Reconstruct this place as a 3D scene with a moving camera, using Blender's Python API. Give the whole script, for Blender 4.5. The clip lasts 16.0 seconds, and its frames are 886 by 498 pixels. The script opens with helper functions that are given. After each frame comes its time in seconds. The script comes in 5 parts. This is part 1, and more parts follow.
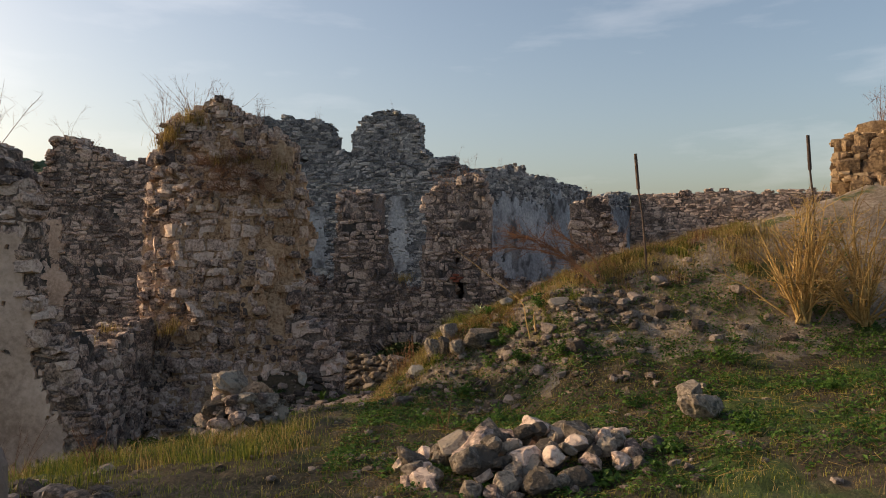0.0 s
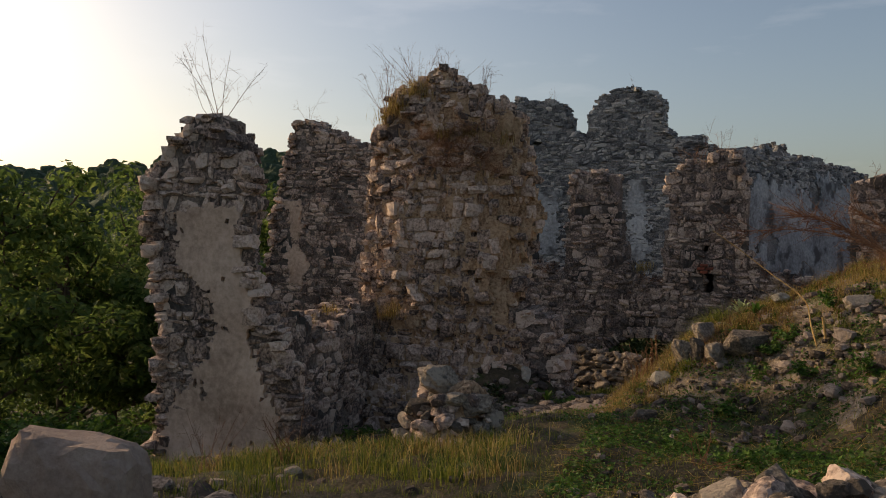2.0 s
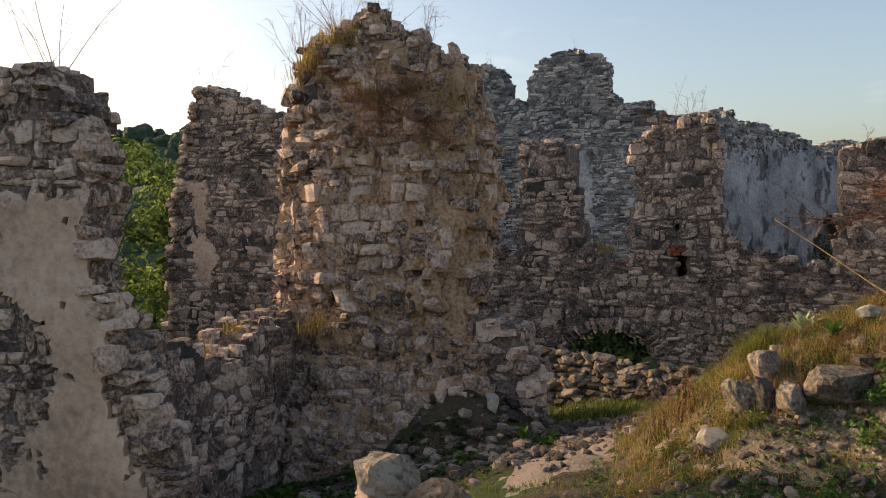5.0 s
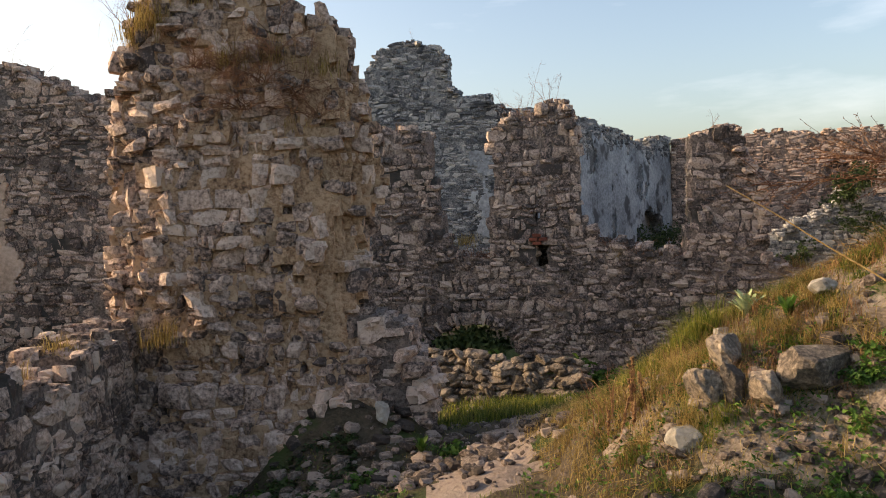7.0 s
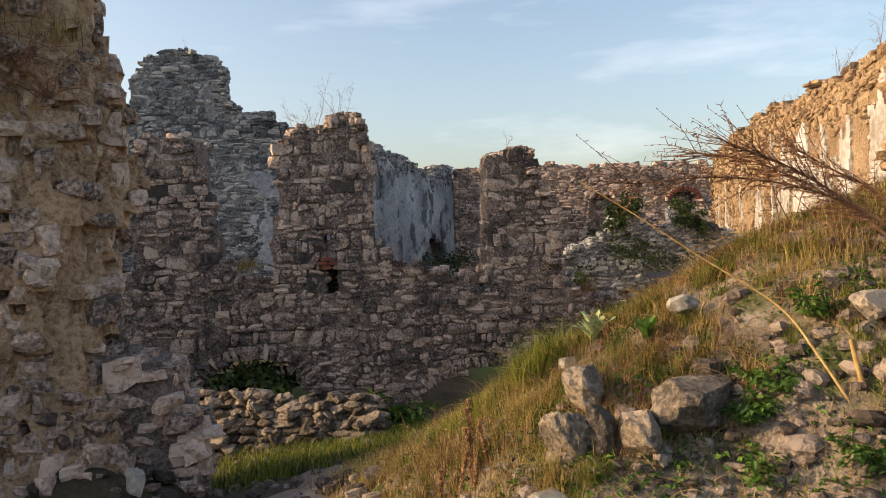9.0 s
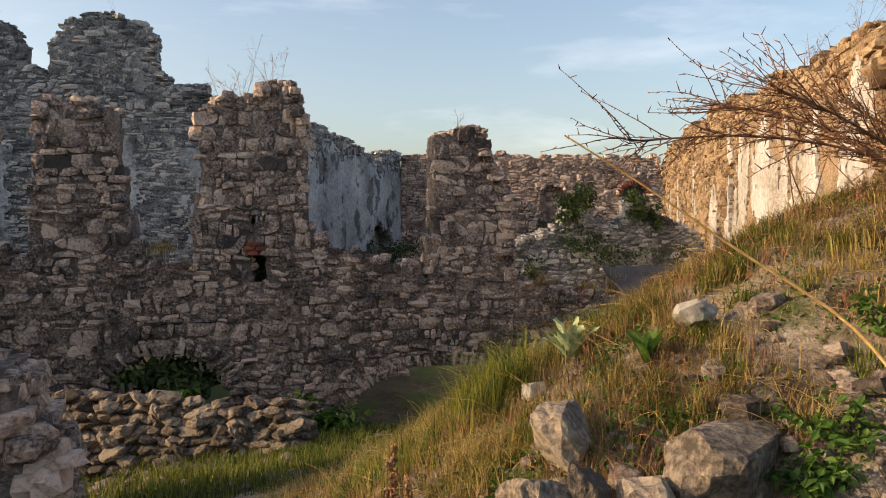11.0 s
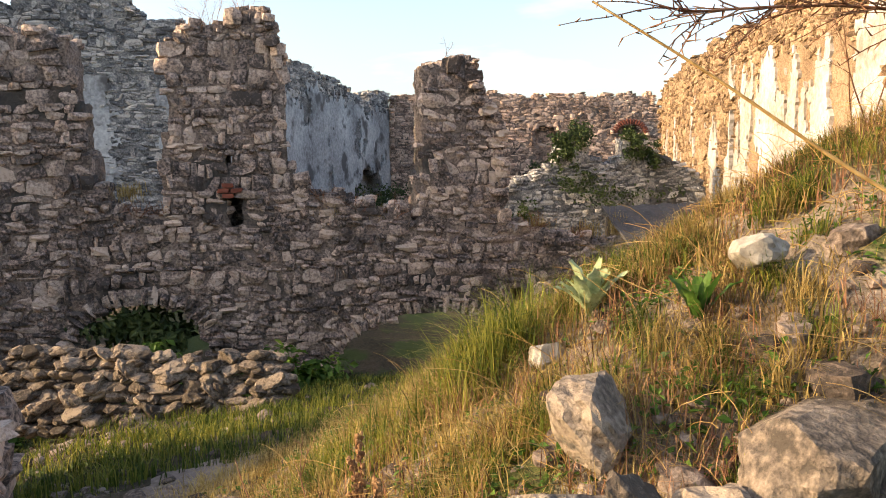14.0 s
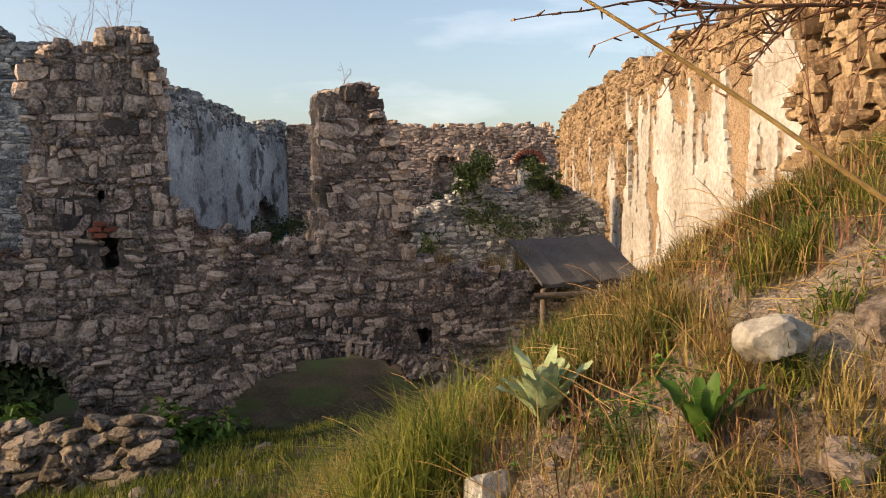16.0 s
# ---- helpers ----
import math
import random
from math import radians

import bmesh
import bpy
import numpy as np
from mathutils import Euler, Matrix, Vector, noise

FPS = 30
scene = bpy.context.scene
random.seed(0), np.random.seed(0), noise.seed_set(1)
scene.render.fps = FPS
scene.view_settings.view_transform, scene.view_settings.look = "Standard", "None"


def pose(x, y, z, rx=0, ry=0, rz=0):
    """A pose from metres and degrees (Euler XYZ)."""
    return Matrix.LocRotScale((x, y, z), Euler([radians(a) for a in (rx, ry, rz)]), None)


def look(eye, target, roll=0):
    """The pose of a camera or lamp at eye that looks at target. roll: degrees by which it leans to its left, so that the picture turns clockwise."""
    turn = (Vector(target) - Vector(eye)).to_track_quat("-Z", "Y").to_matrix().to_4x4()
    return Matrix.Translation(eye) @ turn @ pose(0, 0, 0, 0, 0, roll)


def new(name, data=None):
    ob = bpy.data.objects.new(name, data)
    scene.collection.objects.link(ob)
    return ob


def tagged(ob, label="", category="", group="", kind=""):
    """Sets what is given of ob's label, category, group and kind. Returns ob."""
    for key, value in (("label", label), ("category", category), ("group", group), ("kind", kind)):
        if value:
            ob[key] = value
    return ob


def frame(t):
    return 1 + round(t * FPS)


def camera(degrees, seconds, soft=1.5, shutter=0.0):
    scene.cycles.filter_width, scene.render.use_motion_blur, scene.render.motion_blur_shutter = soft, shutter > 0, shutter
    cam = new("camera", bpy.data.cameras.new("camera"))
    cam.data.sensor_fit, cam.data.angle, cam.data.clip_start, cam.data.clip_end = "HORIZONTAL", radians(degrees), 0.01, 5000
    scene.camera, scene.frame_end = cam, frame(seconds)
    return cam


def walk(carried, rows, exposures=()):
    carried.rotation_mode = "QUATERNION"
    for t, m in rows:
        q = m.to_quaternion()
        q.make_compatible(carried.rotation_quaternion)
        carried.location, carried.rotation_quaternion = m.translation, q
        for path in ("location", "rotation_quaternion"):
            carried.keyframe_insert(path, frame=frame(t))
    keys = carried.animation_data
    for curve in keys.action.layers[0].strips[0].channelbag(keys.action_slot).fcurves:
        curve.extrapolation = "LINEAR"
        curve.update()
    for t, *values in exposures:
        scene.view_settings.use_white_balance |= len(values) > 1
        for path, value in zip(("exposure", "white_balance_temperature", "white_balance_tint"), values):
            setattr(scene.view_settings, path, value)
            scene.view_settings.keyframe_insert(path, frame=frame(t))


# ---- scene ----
cam = camera(60.2, 16.0, soft=1.0)
PATH = [
    (0, (0.069, 0.09, 1.479), (0.054, 2.09, 1.492), -0.7),
    (0.5, (0.046, 0.46, 1.462), (-0.041, 2.458, 1.476), 0.6),
    (1, (0.039, 0.818, 1.433), (-0.314, 2.787, 1.419), 0.9),
    (1.5, (-0.013, 1.106, 1.406), (-0.529, 3.038, 1.361), 0.8),
    (2, (-0.076, 1.38, 1.391), (-0.688, 3.284, 1.377), 0.4),
    (2.5, (-0.225, 1.855, 1.363), (-0.871, 3.748, 1.344), -0.1),
    (3, (-0.349, 2.296, 1.385), (-0.995, 4.187, 1.304), -0.4),
    (3.2, (-0.422, 2.497, 1.386), (-1.064, 4.389, 1.285), -0.6),
    (5.3, (-0.974, 3.761, 1.591), (-1.336, 5.727, 1.51), -1.4),
    (5.5, (-1.045, 3.854, 1.582), (-1.36, 5.827, 1.5), -1.6),
    (6, (-1.239, 4.076, 1.563), (-1.523, 6.054, 1.481), -1.8),
    (6.5, (-1.432, 4.317, 1.509), (-1.544, 6.312, 1.421), -2.1),
    (7, (-1.556, 4.52, 1.438), (-1.539, 6.517, 1.345), -2.4),
    (7.5, (-1.649, 4.783, 1.406), (-1.494, 6.774, 1.3), -2.2),
    (8, (-1.683, 5.04, 1.371), (-1.246, 6.988, 1.255), -3.6),
    (8.5, (-1.626, 5.301, 1.316), (-1.156, 7.241, 1.196), -2.7),
    (9, (-1.545, 5.679, 1.303), (-0.965, 7.592, 1.267), -1.9),
    (9.5, (-1.41, 5.96, 1.237), (-0.635, 7.804, 1.221), -1.5),
    (10, (-1.242, 6.231, 1.235), (-0.45, 8.068, 1.21), -0.1),
    (10.2, (-1.236, 6.304, 1.243), (-0.5, 8.164, 1.207), 0.2),
    (12.3, (-0.892, 7.335, 1.243), (-0.211, 9.213, 1.142), -0.9),
    (12.5, (-0.925, 7.306, 1.223), (-0.483, 9.254, 1.132), -0.0),
    (13, (-1.007, 7.27, 1.235), (-0.9, 9.265, 1.131), 0.3),
    (13.5, (-0.984, 7.354, 1.182), (-0.706, 9.328, 1.012), 0.1),
    (14, (-0.843, 7.401, 1.154), (-0.119, 9.254, 0.945), -1.0),
    (14.5, (-0.773, 7.414, 1.156), (0.113, 9.194, 0.938), -1.2),
    (15, (-0.737, 7.567, 1.158), (0.2, 9.319, 0.933), -1.5),
    (15.5, (-0.696, 7.736, 1.198), (0.267, 9.474, 0.967), -1.8),
    (16, (-0.59, 8.012, 1.218), (0.37, 9.761, 1.079), -1.4),
]
walk(cam, [(t, look(eye, target, roll)) for t, eye, target, roll in PATH],
     exposures=[(0.0, 0.25, 7150, 12), (1.5, 0.1, 7150, 12), (2.0, -0.15, 7150, 12), (2.5, -0.05, 7150, 12), (3.0, 0.6, 7150, 12), (5.5, 0.7, 7150, 12), (7.0, 0.9, 7150, 12), (9.0, 0.85, 7150, 12), (12.5, 0.75, 7150, 12), (13.0, 1.05, 7150, 12), (13.5, 1.6, 7150, 12), (14.0, 1.5, 7150, 12), (14.5, 1.0, 7150, 12), (16.0, 0.85, 7150, 12)])

# World, sun
SUN_AZ, SUN_EL = 78.0, 21.0   # degrees to the left of +y, and above the horizon
sun_dir = Vector((-math.sin(radians(SUN_AZ)) * math.cos(radians(SUN_EL)), math.cos(radians(SUN_AZ)) * math.cos(radians(SUN_EL)), math.sin(radians(SUN_EL))))
world = bpy.data.worlds.new("evening_sky")
scene.world = world
world.use_nodes = True
wn, wl = world.node_tree.nodes, world.node_tree.links
sky = wn.new("ShaderNodeTexSky")
sky.sky_type = "NISHITA"
sky.sun_disc = False
sky.sun_elevation = radians(SUN_EL)
sky.sun_rotation = radians(-SUN_AZ)
sky.air_density, sky.dust_density, sky.ozone_density = 1.0, 3.2, 1.3
wn["Background"].inputs["Strength"].default_value = 0.15
# thin clouds high in the sky
wtc = wn.new("ShaderNodeTexCoord")
wmap = wn.new("ShaderNodeMapping")
wmap.inputs["Scale"].default_value = (1.6, 1.6, 7.0)
wl.new(wtc.outputs["Generated"], wmap.inputs["Vector"])
wno = wn.new("ShaderNodeTexNoise")
wno.inputs["Scale"].default_value, wno.inputs["Detail"].default_value, wno.inputs["Roughness"].default_value = 2.3, 7, 0.55
wl.new(wmap.outputs["Vector"], wno.inputs["Vector"])
wra = wn.new("ShaderNodeValToRGB")
wra.color_ramp.elements[0].position, wra.color_ramp.elements[0].color = 0.52, (0, 0, 0, 1)
wra.color_ramp.elements[1].position, wra.color_ramp.elements[1].color = 0.75, (0.17, 0.17, 0.17, 1)
wl.new(wno.outputs["Fac"], wra.inputs["Fac"])
wmx = wn.new("ShaderNodeMix")
wmx.data_type = "RGBA"
wmx.inputs[7].default_value = (7.5, 7.6, 8.2, 1)
wl.new(wra.outputs["Color"], wmx.inputs[0])
wl.new(sky.outputs["Color"], wmx.inputs[6])
wl.new(wmx.outputs[2], wn["Background"].inputs["Color"])
sun = new("sun", bpy.data.lights.new("sun", "SUN"))
sun.data.energy, sun.data.angle, sun.data.color = 3.0, radians(0.6), (1.0, 0.74, 0.45)
sun.matrix_world = look((0, 0, 0), -sun_dir)

# ---- materials ----
def mat(name, colours, scale=4.0, rough=0.9, bump=0.5, vary=0.25, fine=40.0, island=False, spots=None, dist=0.02, trans=0.0, grain=1.0):
    """Mottled rough surface: two scales of noise between the colours, shift by piece, fine relief."""
    m = bpy.data.materials.new(name)
    m.use_nodes = True
    n, l = m.node_tree.nodes, m.node_tree.links
    b = n["Principled BSDF"]
    b.inputs["Roughness"].default_value = rough
    b.inputs["Specular IOR Level"].default_value = 0.2
    geo = n.new("ShaderNodeNewGeometry")
    big = n.new("ShaderNodeTexNoise")
    big.inputs["Scale"].default_value, big.inputs["Detail"].default_value = scale, 5
    sm = n.new("ShaderNodeTexNoise")
    sm.inputs["Scale"].default_value, sm.inputs["Detail"].default_value, sm.inputs["Roughness"].default_value = fine, 5, 0.65
    for t in (big, sm):
        l.new(geo.outputs["Position"], t.inputs["Vector"])
    rnd = n.new("ShaderNodeObjectInfo").outputs["Random"] if not island else geo.outputs["Random Per Island"]
    mul = n.new("ShaderNodeMath")
    mul.operation = "MULTIPLY_ADD"
    l.new(rnd, mul.inputs[0])
    mul.inputs[1].default_value = vary * 1.6
    mul.inputs[2].default_value = -vary * 0.8
    add = n.new("ShaderNodeMath")
    l.new(big.outputs["Fac"], add.inputs[0])
    l.new(mul.outputs[0], add.inputs[1])
    half = n.new("ShaderNodeMath")
    half.operation = "MULTIPLY_ADD"
    l.new(sm.outputs["Fac"], half.inputs[0])
    half.inputs[1].default_value = grain
    half.inputs[2].default_value = -grain / 2
    tot = n.new("ShaderNodeMath")
    l.new(add.outputs[0], tot.inputs[0])
    l.new(half.outputs[0], tot.inputs[1])
    ramp = n.new("ShaderNodeValToRGB")
    el = ramp.color_ramp.elements
    k = len(colours)
    while len(el) < k:
        el.new(0.5)
    for i, c in enumerate(colours):
        el[i].position = 0.22 + 0.56 * i / max(1, k - 1)
        el[i].color = (*c, 1)
    l.new(tot.outputs[0], ramp.inputs["Fac"])
    col = ramp.outputs["Color"]
    if spots:
        v = n.new("ShaderNodeTexNoise")
        v.inputs["Scale"].default_value, v.inputs["Detail"].default_value = spots[1], 6
        l.new(geo.outputs["Position"], v.inputs["Vector"])
        r2 = n.new("ShaderNodeValToRGB")
        r2.color_ramp.elements[0].position, r2.color_ramp.elements[1].position = spots[2], spots[2] + 0.08
        l.new(v.outputs["Fac"], r2.inputs["Fac"])
        mx = n.new("ShaderNodeMix")
        mx.data_type = "RGBA"
        l.new(r2.outputs["Color"], mx.inputs[0])
        l.new(col, mx.inputs[6])
        mx.inputs[7].default_value = (*spots[0], 1)
        col = mx.outputs[2]
    l.new(col, b.inputs["Base Color"])
    if bump:
        bp = n.new("ShaderNodeBump")
        bp.inputs["Strength"].default_value, bp.inputs["Distance"].default_value = bump, dist
        l.new(sm.outputs["Fac"], bp.inputs["Height"])
        l.new(bp.outputs["Normal"], b.inputs["Normal"])
    if trans:
        tr = n.new("ShaderNodeBsdfTranslucent")
        l.new(col, tr.inputs["Color"])
        mxs = n.new("ShaderNodeMixShader")
        mxs.inputs[0].default_value = trans
        l.new(b.outputs[0], mxs.inputs[1])
        l.new(tr.outputs[0], mxs.inputs[2])
        l.new(mxs.outputs[0], n["Material Output"].inputs["Surface"])
    return m


M_STONE = mat("weathered_stone", [(0.07, 0.06, 0.056), (0.20, 0.16, 0.145), (0.36, 0.28, 0.235), (0.52, 0.42, 0.35)], 2.2, vary=0.3, fine=28, bump=0.7, grain=1.7)
M_STONE_J = mat("weathered_stone_wall", [(0.07, 0.06, 0.056), (0.20, 0.16, 0.145), (0.36, 0.28, 0.235), (0.52, 0.42, 0.35)], 2.2, vary=0.3, fine=28, bump=0.7, island=True, grain=1.7)
M_PINK = mat("pinkish_stone", [(0.10, 0.075, 0.065), (0.31, 0.225, 0.18), (0.50, 0.365, 0.29), (0.66, 0.51, 0.41)], 2.2, vary=0.3, fine=28, bump=0.8, grain=1.7)
M_PINK_J = mat("pinkish_stone_wall", [(0.10, 0.075, 0.065), (0.31, 0.225, 0.18), (0.50, 0.365, 0.29), (0.66, 0.51, 0.41)], 2.2, vary=0.3, fine=28, bump=0.8, island=True, grain=1.7)
M_BANK = mat("ochre_bank_soil", [(0.13, 0.095, 0.065), (0.27, 0.21, 0.155), (0.42, 0.35, 0.28)], 2.5, vary=0.0, fine=26, bump=1.0, dist=0.05, spots=((0.09, 0.10, 0.035), 2.2, 0.56))
M_GREY = mat("grey_limestone", [(0.08, 0.083, 0.09), (0.18, 0.182, 0.19), (0.29, 0.285, 0.28), (0.44, 0.425, 0.41)], 1.5, vary=0.4, fine=22, bump=0.7, island=True, grain=1.7)
M_OCHRE = mat("ochre_stone", [(0.10, 0.065, 0.04), (0.23, 0.155, 0.09), (0.36, 0.26, 0.16)], 1.5, vary=0.4, fine=22, bump=0.7, island=True, grain=1.7)
M_MORTAR = mat("old_mortar", [(0.09, 0.073, 0.064), (0.22, 0.172, 0.147), (0.36, 0.285, 0.235)], 1.8, vary=0.0, fine=30, bump=0.9, dist=0.04, spots=((0.07, 0.065, 0.06), 0.9, 0.55), grain=1.7)
M_MORTAR_G = mat("grey_mortar", [(0.10, 0.10, 0.105), (0.20, 0.20, 0.205), (0.34, 0.33, 0.32)], 1.3, vary=0.0, fine=24, bump=0.9, dist=0.04, spots=((0.08, 0.08, 0.082), 0.8, 0.55), grain=1.7)
M_MORTAR_O = mat("ochre_mortar", [(0.15, 0.10, 0.06), (0.28, 0.19, 0.115), (0.38, 0.28, 0.19)], 1.3, vary=0.0, fine=24, bump=0.9, dist=0.04, grain=1.7)
M_CORE = mat("broken_lime_core", [(0.12, 0.075, 0.05), (0.38, 0.235, 0.14), (0.58, 0.40, 0.26)], 2.5, vary=0.3, fine=26, bump=0.9, dist=0.04, island=True, grain=1.7)
M_PLASTER = mat("old_plaster", [(0.37, 0.255, 0.185), (0.59, 0.425, 0.32), (0.73, 0.56, 0.44)], 1.2, vary=0.0, fine=14, bump=0.35)
M_PLASTER_G = mat("grey_plaster", [(0.15, 0.155, 0.165), (0.31, 0.325, 0.345), (0.50, 0.52, 0.535)], 0.7, vary=0.0, fine=9, bump=0.35, spots=((0.10, 0.10, 0.105), 1.1, 0.56))
M_PLASTER_W = mat("white_plaster", [(0.22, 0.185, 0.145), (0.38, 0.355, 0.325), (0.51, 0.51, 0.51)], 0.8, vary=0.0, fine=9, bump=0.35)
M_BRICK = mat("red_brick", [(0.14, 0.05, 0.035), (0.26, 0.085, 0.055)], 6, vary=0.3)
M_ROCK = mat("field_rock", [(0.075, 0.062, 0.05), (0.19, 0.152, 0.118), (0.33, 0.27, 0.21)], 5, vary=0.4, fine=38, bump=0.9, spots=((0.10, 0.09, 0.075), 14, 0.6), grain=1.7)
M_ROCK_J = mat("field_rock_small", [(0.06, 0.048, 0.04), (0.15, 0.115, 0.092), (0.30, 0.24, 0.20)], 5, vary=0.5, fine=38, bump=0.9, island=True, grain=1.7)
M_BLOCK = mat("worn_pinkish_block", [(0.16, 0.11, 0.085), (0.29, 0.205, 0.16), (0.40, 0.30, 0.24)], 2.5, vary=0.1, fine=30, bump=0.6, grain=0.7)
M_PALE = mat("pale_limestone", [(0.20, 0.18, 0.15), (0.36, 0.33, 0.28), (0.50, 0.47, 0.41)], 6, vary=0.2, fine=30)
M_GROUND = mat("trodden_soil_and_moss", [(0.035, 0.032, 0.018), (0.075, 0.06, 0.038), (0.13, 0.10, 0.07)], 1.4, vary=0.0, fine=22, bump=1.0, dist=0.05, spots=((0.06, 0.085, 0.025), 0.9, 0.5))
M_PATH = mat("bare_path_soil", [(0.17, 0.13, 0.105), (0.27, 0.215, 0.18), (0.34, 0.28, 0.24)], 1.8, vary=0.0, fine=30, bump=0.8, dist=0.03)
M_GRASS = mat("green_grass", [(0.045, 0.075, 0.014), (0.12, 0.155, 0.025), (0.27, 0.26, 0.05)], 1.2, vary=0.45, fine=6, bump=0, island=True, rough=0.6, trans=0.35)
M_DRY = mat("dry_grass", [(0.16, 0.11, 0.035), (0.34, 0.24, 0.08), (0.50, 0.38, 0.15)], 1.2, vary=0.45, fine=6, bump=0, island=True, rough=0.7, trans=0.35)
M_STALK = mat("dry_stalk", [(0.11, 0.05, 0.03), (0.23, 0.115, 0.065), (0.33, 0.19, 0.11)], 3, vary=0.3, fine=30, bump=0.2, island=True)
M_GOLD = mat("golden_stalk", [(0.20, 0.12, 0.04), (0.38, 0.24, 0.09), (0.50, 0.35, 0.15)], 3, vary=0.3, fine=30, bump=0.2, island=True)
M_LEAF = mat("weed_leaf", [(0.03, 0.07, 0.012), (0.06, 0.13, 0.02), (0.13, 0.22, 0.04)], 3, vary=0.4, fine=10, bump=0, island=True, rough=0.5, trans=0.35)
M_PALELEAF = mat("woolly_leaf", [(0.22, 0.30, 0.14), (0.36, 0.43, 0.24), (0.46, 0.52, 0.33)], 8, vary=0.2, fine=60, bump=0.3, island=True, rough=0.8, trans=0.2)
M_TREELEAF = mat("tree_leaf", [(0.06, 0.10, 0.025), (0.12, 0.18, 0.045), (0.20, 0.25, 0.07)], 0.25, vary=0.4, fine=2, bump=0, island=True, rough=0.6, trans=0.55)
M_IVY = mat("ivy_leaf", [(0.02, 0.035, 0.012), (0.04, 0.065, 0.02), (0.08, 0.11, 0.035)], 2, vary=0.4, fine=8, bump=0, island=True, rough=0.5, trans=0.2)
M_BARK = mat("bark", [(0.05, 0.04, 0.03), (0.13, 0.10, 0.075)], 6, fine=30)
M_HILL = mat("wooded_hill", [(0.05, 0.075, 0.05), (0.075, 0.11, 0.065), (0.11, 0.14, 0.075)], 0.12, vary=0.0, fine=0.6, bump=1.0, dist=2.0)
M_SHED = mat("weathered_sheet_roof", [(0.03, 0.029, 0.03), (0.055, 0.053, 0.053), (0.085, 0.08, 0.08)], 2, fine=20, rough=0.75)
M_WOOD = mat("grey_timber", [(0.09, 0.07, 0.055), (0.20, 0.16, 0.125)], 5, fine=30)
M_POLE = mat("rusty_rod", [(0.05, 0.035, 0.03), (0.12, 0.08, 0.06)], 8, fine=40, rough=0.7)

# ---- builders ----
rng = np.random.default_rng(7)


def mesh_object(name, verts, faces, material, parent=None, label="", smooth=False):
    me = bpy.data.meshes.new(name)
    me.from_pydata([tuple(v) for v in verts] if not isinstance(verts, np.ndarray) else verts.tolist(), [], faces if isinstance(faces, list) else faces.tolist())
    me.materials.append(material)
    if smooth:
        me.polygons.foreach_set("use_smooth", [True] * len(me.polygons))
    me.update()
    ob = new(name, me)
    ob.parent = parent
    if label:
        ob["label"] = label
    return ob


def part(name, bm, material, parent, label=""):
    me = bpy.data.meshes.new(name)
    bm.to_mesh(me)
    bm.free()
    me.materials.append(material)
    ob = new(name, me)
    ob.parent = parent
    if label:
        ob["label"] = label
    return ob


def empty(name, at=(0, 0, 0)):
    ob = new(name)
    ob.location = at
    return ob


def wob(x, y, z=0.0, f=1.0):
    """Cheap smooth noise of about -1 to 1, for arrays."""
    return (np.sin(1.7 * f * x + 2.3 * f * y + 0.9 * f * z) + np.sin(-2.9 * f * x + 1.1 * f * y + 3.1 * f * z + 1.3) + np.sin(4.3 * f * y - 3.7 * f * z + 0.7 * f * x + 4.1)
            + 0.6 * np.sin(7.9 * f * x + 5.3 * f * z + 2.2) + 0.6 * np.sin(8.3 * f * y - 6.1 * f * x + 0.5)) / 3.2


def rock_shape(seed, cuts=2, power=5.0, rough=0.12, facets=0):
    """Unit block with rounded, knocked edges: verts within about +-0.5, quads."""
    r = np.random.default_rng(seed)
    bm = bmesh.new()
    bmesh.ops.create_cube(bm, size=1.0)
    bmesh.ops.subdivide_edges(bm, edges=bm.edges[:], cuts=cuts, use_grid_fill=True)
    v = np.array([x.co[:] for x in bm.verts]) * 2
    nrm = (np.abs(v) ** power).sum(1) ** (1 / power)
    v = v / nrm[:, None]
    o = r.uniform(0, 50, 3)
    v *= (1 + rough * wob(v[:, 0] + o[0], v[:, 1] + o[1], v[:, 2] + o[2], 1.1))[:, None]
    if cuts > 3:
        v *= (1 + 0.05 * wob(v[:, 0] + o[1], v[:, 1] + o[2], v[:, 2] + o[0], 4.5))[:, None]
    v += r.uniform(-rough, rough, v.shape) * (0.35 if cuts < 4 else 0.16)
    for _ in range(facets):
        n_ = r.standard_normal(3)
        n_ /= np.linalg.norm(n_)
        over = v @ n_ - r.uniform(0.72, 0.92)
        v -= np.clip(over, 0, 9)[:, None] * n_
    shear = r.uniform(-0.15, 0.15, 3)
    v[:, 0] += shear[0] * v[:, 2]
    v[:, 2] += shear[1] * v[:, 0]
    f = np.array([[q.index for q in p.verts] for p in bm.faces])
    bm.free()
    return v * 0.5, f


SHAPES = [rock_shape(i, 1, 5.0, 0.2, 2) for i in range(24)]
PEBBLES = [rock_shape(60 + i, 1, 3.0, 0.25, 4) for i in range(8)]
BOULDERS = [rock_shape(100 + i, 7, 2.8, 0.17, 8) for i in range(16)]


def shape_mesh(name, shape, material):
    me = bpy.data.meshes.new(name)
    me.from_pydata(shape[0].tolist(), [], shape[1].tolist())
    me.materials.append(material)
    return me


STONE_MESH = {}


def stone_meshes(material):
    if material.name not in STONE_MESH:
        STONE_MESH[material.name] = [shape_mesh("stone", s, material) for s in SHAPES]
    return STONE_MESH[material.name]


